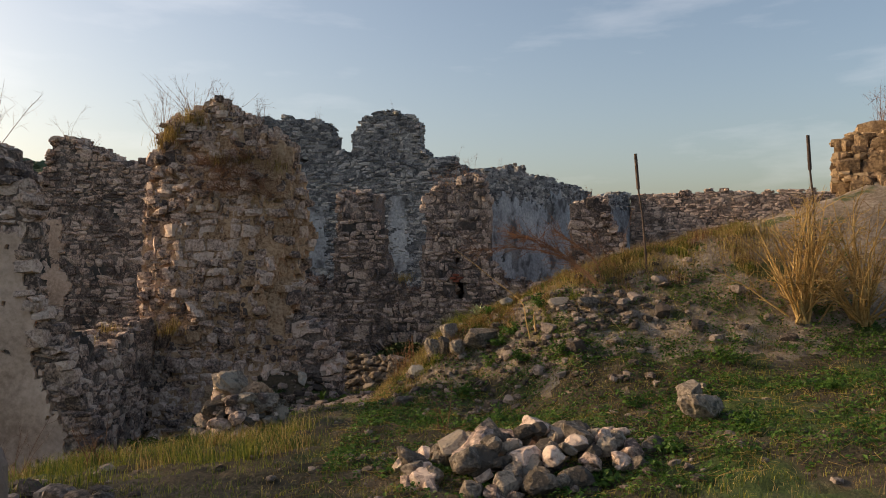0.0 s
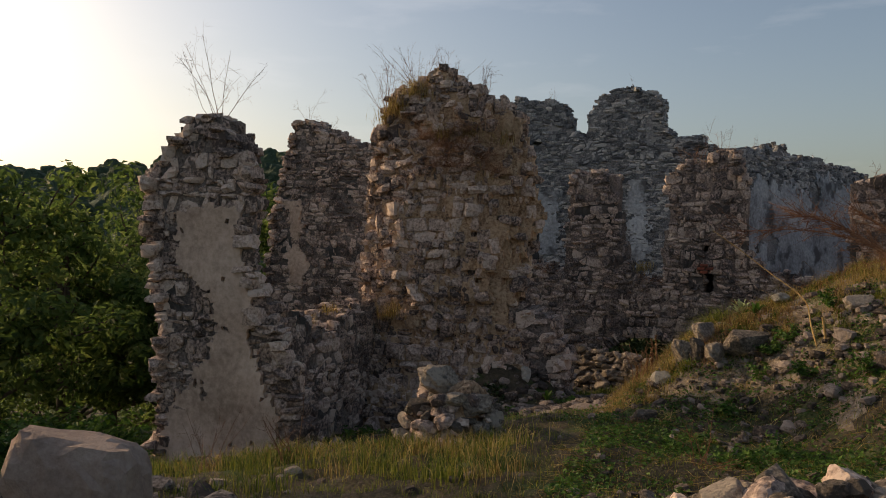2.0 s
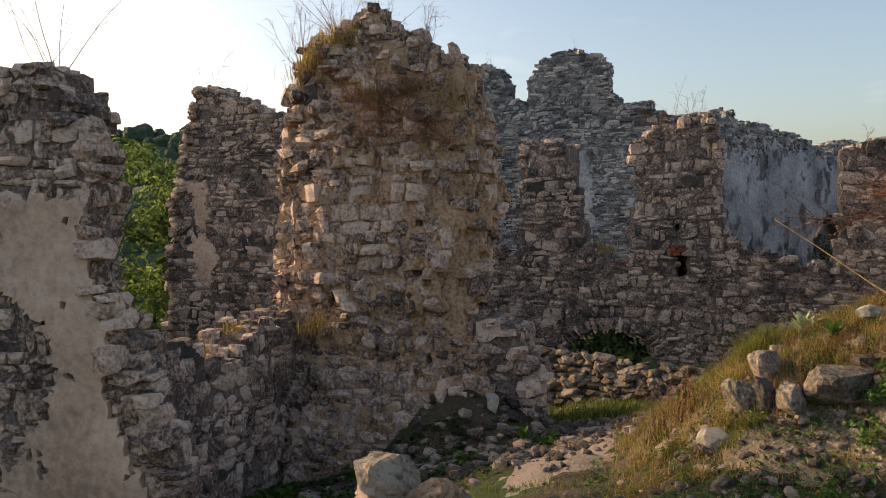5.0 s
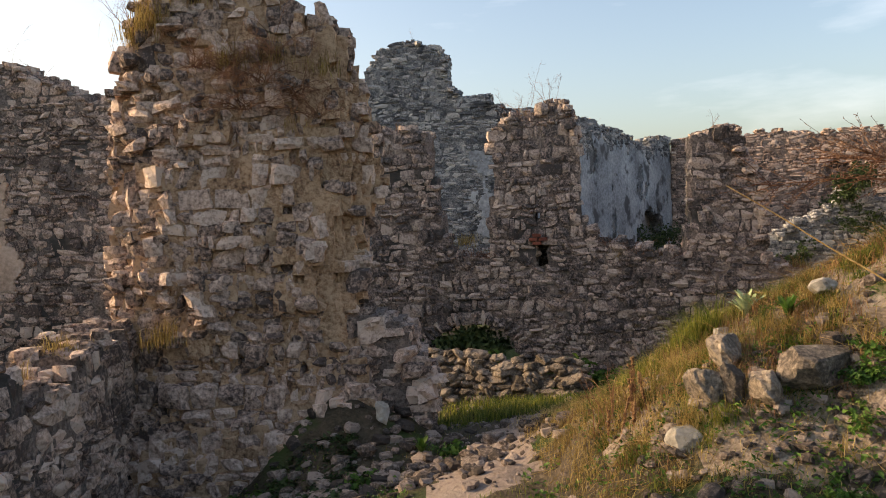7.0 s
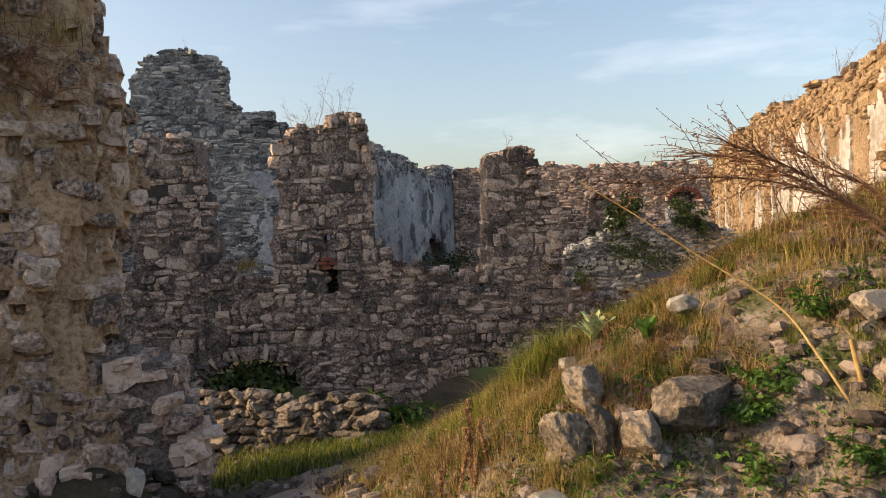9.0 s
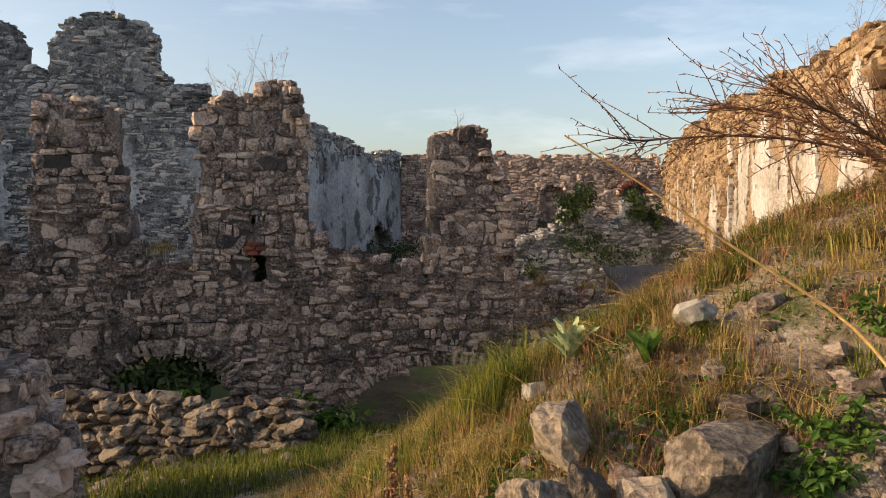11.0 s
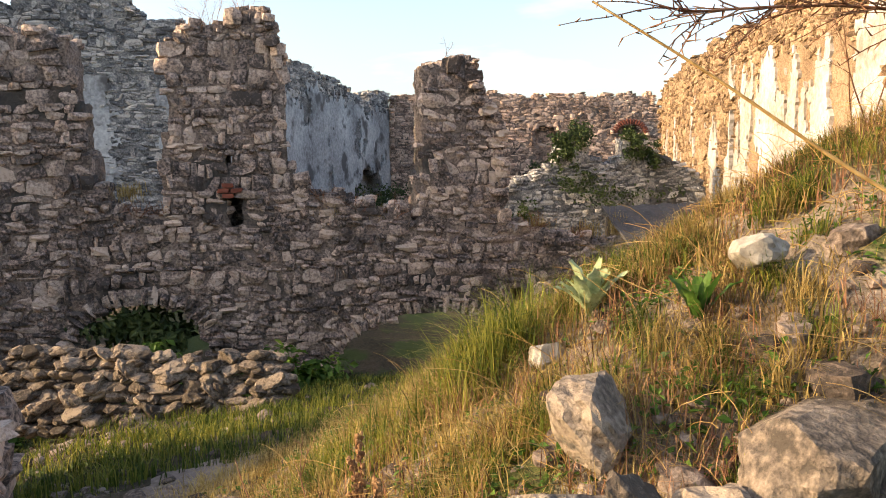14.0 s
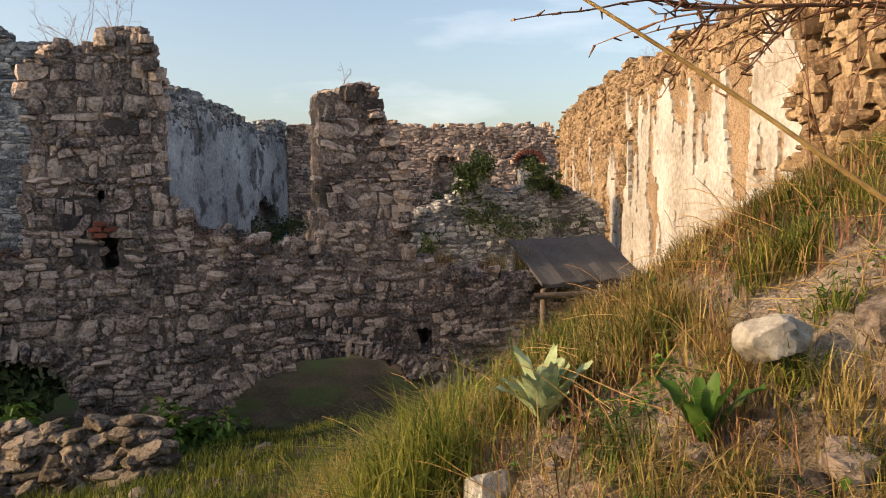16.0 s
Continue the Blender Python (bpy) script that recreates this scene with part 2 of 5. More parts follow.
def joined(name, mats4, shapes, picks, material, parent=None, smooth=False):
    """Many small shapes, each at its own 4 x 4 pose, as one mesh."""
    vs, fs, off = [], [], 0
    for m, k in zip(mats4, picks):
        v, f = shapes[k]
        vs.append(v @ m[:3, :3].T + m[:3, 3])
        fs.append(f + off)
        off += len(v)
    if not vs:
        return None
    return tagged(mesh_object(name, np.concatenate(vs), np.concatenate(fs), material, parent, smooth=smooth), kind="stuff")


def place(loc, rot, scale):
    e = Euler(rot).to_matrix()
    m = np.eye(4)
    m[:3, :3] = np.array(e) * np.array(scale)[None, :]
    m[:3, 3] = loc
    return m


def masonry(name, origin, angle, S, D, z0, z1, solid, cell=0.15, stone=(0.28, 0.14), stone_mat=M_STONE, joined_mat=M_STONE_J, core_mat=M_MORTAR,
            bare=None, singles=0, label="", near=None, end_share=1.0, sides="fltr", proud=0.042, category="ruined wall", kind="structure"):
    """Rubble wall: a rough core where solid(s, d, z) holds, faced with coursed stones. s runs along the wall, d into it. bare(s, z): no facing there."""
    a = radians(angle)
    ns, nd, nz = int(np.ceil(S / cell)), max(2, int(round(D / cell))), int(np.ceil((z1 - z0) / cell))
    cd = D / nd
    cs = (np.arange(ns) + 0.5) * cell
    dd = (np.arange(nd) + 0.5) * cd
    cz = z0 + (np.arange(nz) + 0.5) * cell
    gs, gd, gz = np.meshgrid(cs, dd, cz, indexing="ij")
    occ = solid(gs, gd, gz)
    o = np.zeros((ns + 2, nd + 2, nz + 2), bool)
    o[1:-1, 1:-1, 1:-1] = occ
    ca, sa = math.cos(a), math.sin(a)

    def world_of(s, d, z):
        return np.stack([origin[0] + ca * s - sa * d, origin[1] + sa * s + ca * d, z], -1)

    quads = []
    for ax, step in ((0, 1), (0, -1), (1, 1), (1, -1), (2, 1), (2, -1)):
        nb = np.roll(o, -step, ax)
        idx = np.argwhere(o & ~nb) - 1
        if len(idx) == 0:
            continue
        u, v = [(1, 2), (2, 0), (0, 1)][ax]
        c = [idx.copy() for _ in range(4)]
        for q in c:
            q[:, ax] += (step > 0)
        c[1][:, u] += 1
        c[2][:, u] += 1
        c[2][:, v] += 1
        c[3][:, v] += 1
        if step < 0:
            c = c[::-1]
        quads.append(np.stack(c, 1))
    quads = np.concatenate(quads)
    flat = quads.reshape(-1, 3)
    key = (flat[:, 0] * (nd + 2) + flat[:, 1]) * (nz + 2) + flat[:, 2]
    uq, first, inv = np.unique(key, return_index=True, return_inverse=True)
    lat = flat[first].astype(float)
    r = np.random.default_rng(int(abs(origin[0] * 131 + origin[1] * 17 + S * 7)) + 3)
    jit = r.uniform(-0.3, 0.3, lat.shape) * np.array([cell, 0.4 * min(cell, cd), cell])
    lat = lat * np.array([cell, cd, cell]) + jit
    pts = world_of(lat[:, 0], lat[:, 1], z0 + lat[:, 2])
    root = tagged(empty(name), label, category, kind=kind)
    mesh_object("core", pts, inv.reshape(-1, 4), core_mat, root, "crumbling lime mortar and rubble core")
    # facing
    poses = []

    def add(s, d, z, w, h, t, yaw):
        p = world_of(np.array(s), np.array(d), np.array(z))
        poses.append((p, (r.uniform(-0.08, 0.08), r.uniform(-0.13, 0.13), a + yaw + r.uniform(-0.1, 0.1)), (w, t, h)))

    any_d = occ.any(1)
    front = np.argmax(occ, 1) * cd
    back = (nd - np.argmax(occ[:, ::-1], 1)) * cd
    w0, h0 = stone

    def courses(length):
        z = z0
        while z < z1:
            h = h0 * r.choice([0.6, 0.8, 1.0, 1.0, 1.3, 1.8])
            p = r.uniform(-0.2, 0)
            while p < length:
                w = w0 * r.choice([0.45, 0.7, 0.9, 1.0, 1.3, 1.8]) * (0.8 + 0.3 * h / h0)
                yield p + w / 2, z + h / 2 + h0 * (0.3 * math.sin(p * 2.1 + z) + r.uniform(-0.13, 0.13)), w * r.uniform(1.0, 1.16), h * r.uniform(1.0, 1.2)
                p += w
            z += h * 0.95

    def cellat(s, z):
        i, k = int(s / cell), int((z - z0) / cell)
        return (i, k) if 0 <= i < ns and 0 <= k < nz else None

    for side, surf in (("f", front), ("b", back)):
        if side not in sides:
            continue
        for s, z, w, h in courses(S):
            c = cellat(s, z)
            if c is None or not any_d[c] or (bare is not None and side == "f" and bare(s, z)):
                continue
            i, k = c
            slope = 0.0
            if 0 < i < ns - 1 and any_d[i - 1, k] and any_d[i + 1, k]:
                slope = math.atan((surf[i + 1, k] - surf[i - 1, k]) / (2 * cell))
            t = r.uniform(0.16, 0.26)
            pr = proud * r.uniform(0.35, 1.3) + (0.03 if r.random() < 0.06 else 0)
            d = surf[c] + (t / 2 - pr if side == "f" else pr - t / 2)
            add(s, d, z, w, h, t, slope)
    for side in "lr":
        if side not in sides:
            continue
        lo = np.argmax(occ, 0) * cell
        hi = (ns - np.argmax(occ[::-1], 0)) * cell
        anys = occ.any(0)
        for d, z, w, h in courses(D):
            j, k = int(d / cd), int((z - z0) / cell)
            if not (0 <= j < nd and 0 <= k < nz) or not anys[j, k] or (side == "r" and r.random() > end_share):
                continue
            t = r.uniform(0.16, 0.26)
            pr = proud * r.uniform(0.2, 1.6)
            s = (lo[j, k] + t / 2 - pr) if side == "l" else (hi[j, k] - t / 2 + pr)
            add(s, d, z, t, h, w, 0)
    if "t" in sides:
        topz = z0 + (nz - np.argmax(occ[:, :, ::-1], 2)) * cell
        anyz = occ.any(2)
        p = 0.0
        while p < S:
            w = w0 * r.uniform(0.6, 1.3)
            q = 0.0
            while q < D:
                wd = w0 * r.uniform(0.7, 1.3)
                i, j = int((p + w / 2) / cell), int((q + wd / 2) / cd)
                if 0 <= i < ns and 0 <= j < nd and anyz[i, j] and r.random() < 0.85:
                    h = h0 * r.uniform(0.7, 1.5)
                    add(p + w / 2, q + wd / 2, topz[i, j] + h * r.uniform(-0.2, 0.35), w, h, wd, r.uniform(-0.5, 0.5))
                q += wd
            p += w
    if singles and near is not None:
        poses.sort(key=lambda q: (q[0][0] - near[0]) ** 2 + (q[0][1] - near[1]) ** 2 + (q[0][2] - near[2]) ** 2)
    ms = stone_meshes(stone_mat)
    for p, e, sc in poses[:singles]:
        ob = new("stone", ms[r.integers(len(ms))])
        ob.location, ob.rotation_euler, ob.scale = p, e, sc
        ob.parent = root
    rest = poses[singles:]
    joined("stones", [place(p, e, sc) for p, e, sc in rest], SHAPES, r.integers(0, len(SHAPES), len(rest)), joined_mat, root)
    return root


def plaster(parent, origin, angle, s0, s1, z0, z1, d, keep, material, cell=0.07, thick=0.04, label="flaking lime plaster"):
    """A sheet of plaster with broken edges, lying on a wall's face."""
    a = radians(angle)
    ca, sa = math.cos(a), math.sin(a)
    ns, nz = int((s1 - s0) / cell), int((z1 - z0) / cell)
    S, Z = np.meshgrid(s0 + (np.arange(ns) + 0.5) * cell, z0 + (np.arange(nz) + 0.5) * cell, indexing="ij")
    k = np.zeros((ns + 2, nz + 2), bool)
    k[1:-1, 1:-1] = keep(S, Z)
    vid, verts, faces = {}, [], []

    def vert(i, j, layer):
        q = (i, j, layer)
        if q not in vid:
            vid[q] = len(verts)
            s = s0 + i * cell + 0.3 * cell * math.sin(i * 12.9 + j * 78.2)
            z = z0 + j * cell + 0.3 * cell * math.sin(i * 39.3 + j * 11.1)
            dd = d - (thick if layer else -0.06) + 0.02 * float(wob(s, z, 0, 1.5))
            verts.append((origin[0] + ca * s - sa * dd, origin[1] + sa * s + ca * dd, z))
        return vid[q]

    for i, j in np.argwhere(k):
        i, j = int(i), int(j)
        x, y = i - 1, j - 1
        faces.append([vert(x, y, 1), vert(x + 1, y, 1), vert(x + 1, y + 1, 1), vert(x, y + 1, 1)])
        for ni, nj, e in ((i, j - 1, ((x + 1, y), (x, y))), (i + 1, j, ((x + 1, y + 1), (x + 1, y))), (i, j + 1, ((x, y + 1), (x + 1, y + 1))), (i - 1, j, ((x, y), (x, y + 1)))):
            if not k[ni, nj]:
                (p, q), (u, w) = e
                faces.append([vert(p, q, 1), vert(p, q, 0), vert(u, w, 0), vert(u, w, 1)])
    if faces:
        return mesh_object("plaster", np.array(verts), faces, material, parent, label, smooth=False)


def jag(s, amp=0.12, step=0.27, seed=0):
    """Broken, stepped crown of a ruin."""
    k = np.floor(np.asarray(s) / step + seed * 0.37)
    return amp * (np.modf(np.abs(np.sin(k * 12.9898 + seed * 3.1) * 43758.5453))[0] * 2 - 1)
# ---- the ground ----
def ground_z(x, y):
    x, y = np.asarray(x, float), np.asarray(y, float)
    base = np.interp(y, [-30, 0, 5, 8, 9.5, 13, 16, 18, 22], [0.6, 0.1, 0.05, -0.08, -0.34, -0.85, -1.42, -1.95, -1.4])
    fall = np.clip(-1.1 - x, 0, 5.6) * 0.22 * np.clip((y - 4) / 4, 0.15, 1)
    base = base - fall
    base = base + 0.13 * np.clip(x - 0.5, 0, 12) * np.clip((9 - y) / 3, 0, 1)
    crest = np.interp(x, [-1.6, -1.2, -0.75, -0.2, 0.4, 1.4, 2.8, 4, 5.4, 9, 16], [-9.0, -0.6, -0.18, 0.34, 0.70, 1.16, 1.55, 1.86, 2.25, 2.55, 2.4])
    yc = 9.0 + 0.12 * x
    north = 2.1 + 0.5 * np.clip(x - 2, 0, 5)
    g = np.where(y > yc, np.exp(-((y - yc) / north) ** 2), np.exp(-((y - yc) / (0.95 + 0.9 * np.clip((x - 0.5) / 0.8, 0, 1))) ** 2))
    z = base + np.clip(crest - base, 0, 9) * g
    # rubble slope at the tower's foot
    z = z + 0.8 * np.exp(-((x + 2.55) / 0.75) ** 2 - ((y - 11.7) / 0.7) ** 2)
    # the wooded valley to the left
    far = np.clip((-x - 9) / 14, 0, 1)
    z = z - 6.0 * far * far * (3 - 2 * far)
    z = z + 0.035 * wob(x, y, 0, 1.3) + 0.02 * wob(x, y, 3, 4.1)
    return z


def axis_steps(lo, hi, fine_lo, fine_hi, fine, coarse):
    a = list(np.arange(fine_lo, fine_hi, fine))
    s, p = fine, fine_hi
    while p < hi:
        a.append(p)
        s = min(s * 1.25, coarse)
        p += s
    s, p = fine, fine_lo - fine
    while p > lo:
        a.insert(0, p)
        s = min(s * 1.25, coarse)
        p -= s
    return np.array(a)


gx = axis_steps(-900, 900, -8, 8, 0.09, 40)
gy = axis_steps(-900, 1200, 1, 19, 0.09, 40)
GX, GY = np.meshgrid(gx, gy, indexing="ij")
GZ = ground_z(GX, GY)
dist = np.hypot(GX + 5, GY - 10)
az = np.arctan2(-(GX + 5), GY - 10)
GZ = GZ + np.clip((dist - 70) / 160, 0, 1) ** 1.3 * (36 + 7 * np.sin(az * 5 + 1) + 3 * np.sin(az * 13)) * np.clip((az + 0.1) / 0.5, 0, 1)
GZ += np.where((np.abs(GX) < 10) & (GY < 20) & (GY > 0), 0.012 * rng.standard_normal(GX.shape), 0)
nx, ny = GX.shape
ii, jj = np.meshgrid(np.arange(nx - 1), np.arange(ny - 1), indexing="ij")
q = np.stack([ii * ny + jj, (ii + 1) * ny + jj, (ii + 1) * ny + jj + 1, ii * ny + jj + 1], -1).reshape(-1, 4)
ground = mesh_object("ground", np.stack([GX, GY, GZ], -1).reshape(-1, 3), q, M_GROUND, smooth=True)
tagged(ground, "uneven soil with moss and short grass round the ruin", "ground", kind="structure")
ground.data.materials.append(M_HILL)
ground.data.materials.append(M_PATH)
ground.data.materials.append(M_BANK)
cx, cy = GX[:-1, :-1].ravel(), GY[:-1, :-1].ravel()
path_x = np.interp(cy, [0, 5, 8, 9.5, 11, 13, 16], [0.2, -1.6, -1.5, -1.5, -1.05, -0.2, 0.3]) + 0.12 * wob(cy, cx, 0, 1.5)
GF = np.clip(GZ - np.interp(GY, [0, 5, 8, 9.5, 13, 16, 18, 22], [0.1, 0.05, -0.08, -0.34, -0.85, -1.42, -1.95, -1.4]), 0, 9)[:-1, :-1].ravel()
idx = np.where(dist[:-1, :-1].ravel() > 45, 1, 0)
idx = np.where((GF > 0.22 + 0.12 * wob(cx, cy, 0, 2.0)) & (cx > -1.2) & (cx < 12 + wob(cy, cx)) & (cy > 7.2 + 0.6 * wob(cx, cy, 0, 1.7)) & (cy < 14), 3, idx)
idx = np.where((np.abs(cx - path_x) < 0.34 * np.clip((cy - 8.4) / 1.2, 0, 1) * np.clip((12.8 - cy) / 0.8, 0, 1) + 0.1 * wob(cx, cy, 0, 5.0)) & (cy > 8.6) & (cy < 12.6), 2, idx)
ground.data.polygons.foreach_set("material_index", idx.astype(np.int32))

# ---- the walls ----
# front wall of the hall: piers, low breast wall and two arches
E0, EA = (-4.5, 19.0), -10.3


def ex(x):
    return (x + 4.5) / math.cos(radians(EA))


EP = ([0, 0.3, 0.88, 0.92, 1.83, 1.87, 1.95, 2.9, 2.97, 3.12, 3.37, 4.03, 4.07, 4.25, 5.05, 5.15, 5.4, 5.57, 5.63, 5.88, 7.44, 7.48, 8.24, 8.3, 8.68, 8.74, 10.2, 11.1, 12.6],
      [2.4, 2.5, 2.3, 0.9, 0.8, 2.8, 2.9, 2.88, 1.8, 0.98, 0.6, 0.72, 2.85, 3.05, 3.15, 3.36, 3.36, 2.7, 1.2, 0.87, 0.42, 2.62, 2.74, 2.3, 1.75, 0.35, 0.04, -0.27, -0.6])


def solid_e(s, d, z):
    x = s * math.cos(radians(EA)) - 4.5
    top = np.interp(s, *EP) + jag(s, 0.07, 0.23, 1)
    k = z < top
    k &= ~(((x + 0.95) / 0.85) ** 2 + (np.clip(z + 1.25, 0, 9) / 0.68) ** 2 < 1)
    k &= ~(((x - 2.95) / 1.42) ** 2 + (np.clip(z + 1.75, 0, 9) / 0.85) ** 2 < 1)
    k &= ~((np.abs(x - 0.34) < 0.07) & (np.abs(z - 0.6) < 0.2) & (d < 0.5))
    k &= ~((np.abs(x - 0.28) < 0.08) & (np.abs(z - 1.3) < 0.07))
    k &= ~((np.abs(x - 4.27) < 0.13) & (np.abs(z + 0.73) < 0.13) & (d < 0.5))
    return k


wall_e = masonry("wall_front", E0, EA, 12.6, 0.7, -2.1, 3.6, solid_e, 0.1, (0.155, 0.112), singles=300, near=(0.6, 18, 0.8), proud=0.048, sides="fltr", label="ruined rubble wall with tall piers and two low arches")

# the tall grey wall behind it, and the hall's long plastered side
G0, GA = (-8.0, 30.6), -10.3
GP = ([0, 0.1, 0.85, 3.2, 3.6, 3.8, 4.0, 4.35, 4.55, 5.1, 6.2, 7.1, 7.17, 7.65, 8.4, 8.5, 9.1], [6.3, 6.6, 7.0, 6.7, 6.4, 5.8, 5.42, 5.42, 6.35, 6.87, 6.98, 6.55, 5.6, 5.08, 5.13, 4.7, 4.6])


def solid_g(s, d, z):
    k = z < np.interp(s, *GP) + jag(s, 0.08, 0.3, 2)
    k &= ~((np.abs(s - 2.45) < 0.2) & (np.abs(z - 5.22) < 0.1))
    k &= ~((np.abs(s - 1.84) < 0.12) & (np.abs(z - 5.27) < 0.09))
    return k


wall_g = masonry("wall_back_left", G0, GA, 9.1, 0.8, -2, 7.4, solid_g, 0.17, (0.22, 0.10), M_GREY, M_GREY, M_MORTAR_G, label="tall grey rubble wall with a jagged crown", sides="fltr")
L0, LA = (0.9, 29.0), 54.0
LP = ([0, 2.3, 4.1, 4.45, 6.0, 8.0, 9.5, 11.2, 12.5, 12.8, 13.2, 14.2, 15.2], [4.6, 4.8, 5.0, 4.6, 4.88, 4.55, 4.5, 4.1, 4.0, 4.1, 4.45, 4.65, 4.5])


def solid_l(s, d, z):
    k = z < np.interp(s, *LP) + jag(s, 0.12, 0.4, 3)
    k &= ~((((s - 12.4) / 1.9) ** 2 + (np.clip(z + 0.4, 0, 9) / 1.7 + 0.25 * wob(s, z, 1.0, 1.5)) ** 2 < 1) & (d < 0.62))
    return k


wall_l = masonry("wall_left", L0, LA, 15.2, 0.8, -2, 5.4, solid_l, 0.2, (0.26, 0.11), M_GREY, M_GREY, M_MORTAR_G, bare=lambda s, z: z < 3.7 + 0.5 * float(wob(s, 1.0)), label="long grey wall with stained plaster", sides="flt")
plaster(wall_l, L0, LA, 0, 15.2, -1.5, 4.6, 0.0, lambda s, z: (z < 3.8 + 0.5 * wob(s, 1.0) + 0.2 * wob(s * 5, z * 5)) & (wob(s * 0.8, z * 0.5, 2, 1.0) + 0.25 * wob(s * 4, z * 2) < 0.62) & solid_l(s, 0 * s + 0.1, z), M_PLASTER_G, 0.11, 0.05, "streaked blue-grey plaster")

# far end wall with two arched windows
F0, FA = (9.9, 41.2), -18.5
FP = ([0, 1.3, 4.6, 6.2, 8, 10, 12, 12.6], [4.5, 4.45, 4.6, 4.4, 4.45, 4.35, 4.35, 3.8])


def solid_f(s, d, z):
    k = z < np.interp(s, *FP) + jag(s, 0.1, 0.4, 4)
    for c in (7.2, 11.1):
        k &= ~((np.abs(s - c) < 0.62) & (d < 0.45) & (z > 0.9) & (z < 2.65 + 0.42 * np.sqrt(np.clip(1 - ((s - c) / 0.62) ** 2, 0, 1))))
    return k


# pinkish stone on a grey wall: its colour carries the crown's warm sunlight
wall_f = masonry("wall_far", F0, FA, 12.6, 0.8, -2, 4.9, solid_f, 0.18, (0.24, 0.11), M_PINK, M_PINK_J, M_MORTAR, label="far rubble wall with two arched windows", sides="flrt")

# sunlit plastered wall on top of the bank
R0, RA = (19.04, 33.5), 241.0
RP = ([0, 1.4, 5, 10, 13, 16, 19, 21, 23.5, 24.7, 25.5], [4.0, 4.3, 4.5, 4.4, 4.4, 4.2, 4.1, 4.0, 4.0, 3.7, 2.6])


def solid_r(s, d, z):
    k = z < np.interp(s, *RP) + jag(s, 0.13, 0.4, 5)
    k &= ~((np.abs(s - 12.1) < 0.2) & (z > 1.0) & (z < 2.8) & (d < 0.4))
    return k


wall_r = masonry("wall_right", R0, RA, 25.5, 0.9, -2, 5.0, solid_r, 0.2, (0.26, 0.11), M_OCHRE, M_OCHRE, M_MORTAR_O, label="long ochre rubble wall with pale plaster in evening sun", sides="flrt",
                 bare=lambda s, z: s > 10.5 + z and z < 3.2 + 0.4 * float(wob(s * 2, 0.0)))
plaster(wall_r, R0, RA, 0.6, 25, -1.6, 4.2, 0.0, lambda s, z: (z < 3.3 + 0.45 * wob(s * 2, 0.0) + 0.2 * wob(s * 5, z * 2)) & (wob(s * 1.3, z * 0.3, 1.0) + 0.25 * wob(s * 6, z * 2) < np.interp(s, [9, 13], [-0.45, 0.4]) - 0.25 * np.clip(z - 1.5, 0, 3)) & solid_r(s, 0 * s + 0.1, z), M_PLASTER_W, 0.1, 0.05, "pale streaked lime plaster")

# low inner wall with ivy, below the far windows
H0, HA = (7.0, 26.0), -16.0


def solid_h(s, d, z):
    return z < np.interp(s, [0, 0.9, 2.3, 2.5, 2.65, 3.3, 3.5, 4.2, 4.35, 4.9, 5.1, 5.5, 6.5], [0.3, 0.5, 1.15, 1.3, 1.75, 1.7, 1.3, 1.2, 1.75, 1.7, 1.4, 1.4, 0.75]) + jag(s, 0.08, 0.3, 6)


wall_h = masonry("wall_inner", H0, HA, 6.5, 0.6, -2, 2.6, solid_h, 0.16, (0.2, 0.095), M_GREY, M_GREY, M_MORTAR_G, label="low inner rubble wall partly under ivy", sides="flrt")

# the tower stump
T0, TA = (-4.95, 11.2), 0.0
TD = 1.9


def solid_t(s, d, z):
    left = np.interp(z, [-1.5, -0.4, 0.3, 0.8, 2.2, 3.0, 3.6], [-0.2, -0.1, 0.12, 0.2, 0.3, 0.45, 0.7])
    right = np.interp(z, [-1.5, -0.7, -0.1, 0.5, 1.2, 1.8, 2.4, 2.8, 3.4, 3.9], [3.15, 3.0, 2.8, 2.68, 2.7, 2.88, 2.78, 2.7, 2.58, 2.4]) + 0.08 * wob(z * 3, d * 3) - 0.22 * np.clip((0.8 - d) / 0.8, 0, 1) - 0.45 * np.clip(d - 0.95, 0, 2)
    bow = 0.55 * np.clip((s - 1.2) / -1.2, 0, 1) ** 2 + 0.12 * np.clip(z - 1, 0, 9) * 0.6 + 0.35 * np.clip((s - 2.2) / 0.6, 0, 1) ** 2 * np.clip((z - 0.2), 0, 1)
    bow = bow - 0.45 * np.clip((0.1 - z) / 1.2, 0, 1) - 0.04
    top = np.interp(s, [0, 0.2, 0.45, 0.65, 0.95, 1.5, 1.62, 1.92, 2.14, 2.25, 2.55, 2.75], [2.7, 3.0, 3.3, 3.6, 3.72, 3.84, 3.62, 3.5, 3.56, 3.4, 3.2, 2.6]) + jag(s, 0.08, 0.25, 7)
    k = (s > left) & (s < right) & (d > bow + 0.45 + 0.06 * wob(s * 3, z * 3)) & (z < top)
    return k


tower = masonry("tower_stump", T0, TA, 3.5, 2.4, -1.5, 4.1, solid_t, 0.09, (0.14, 0.115), M_PINK, M_PINK_J, core_mat=M_CORE, singles=300, near=(-2.6, 11, 0.8), end_share=0.5, sides="flrt", proud=0.04,
                bare=lambda s, z: s > 2.25 + 0.25 * float(wob(z * 2, 1.0)) and z > 0.2 and rng.random() < 0.8, label="thick tower stump of rubble with its broken end showing ochre core", category="ruined tower")

# the plastered fin and the slanting wall that joins it to the tower
N0, NA = (-6.2, 8.6), 0.0


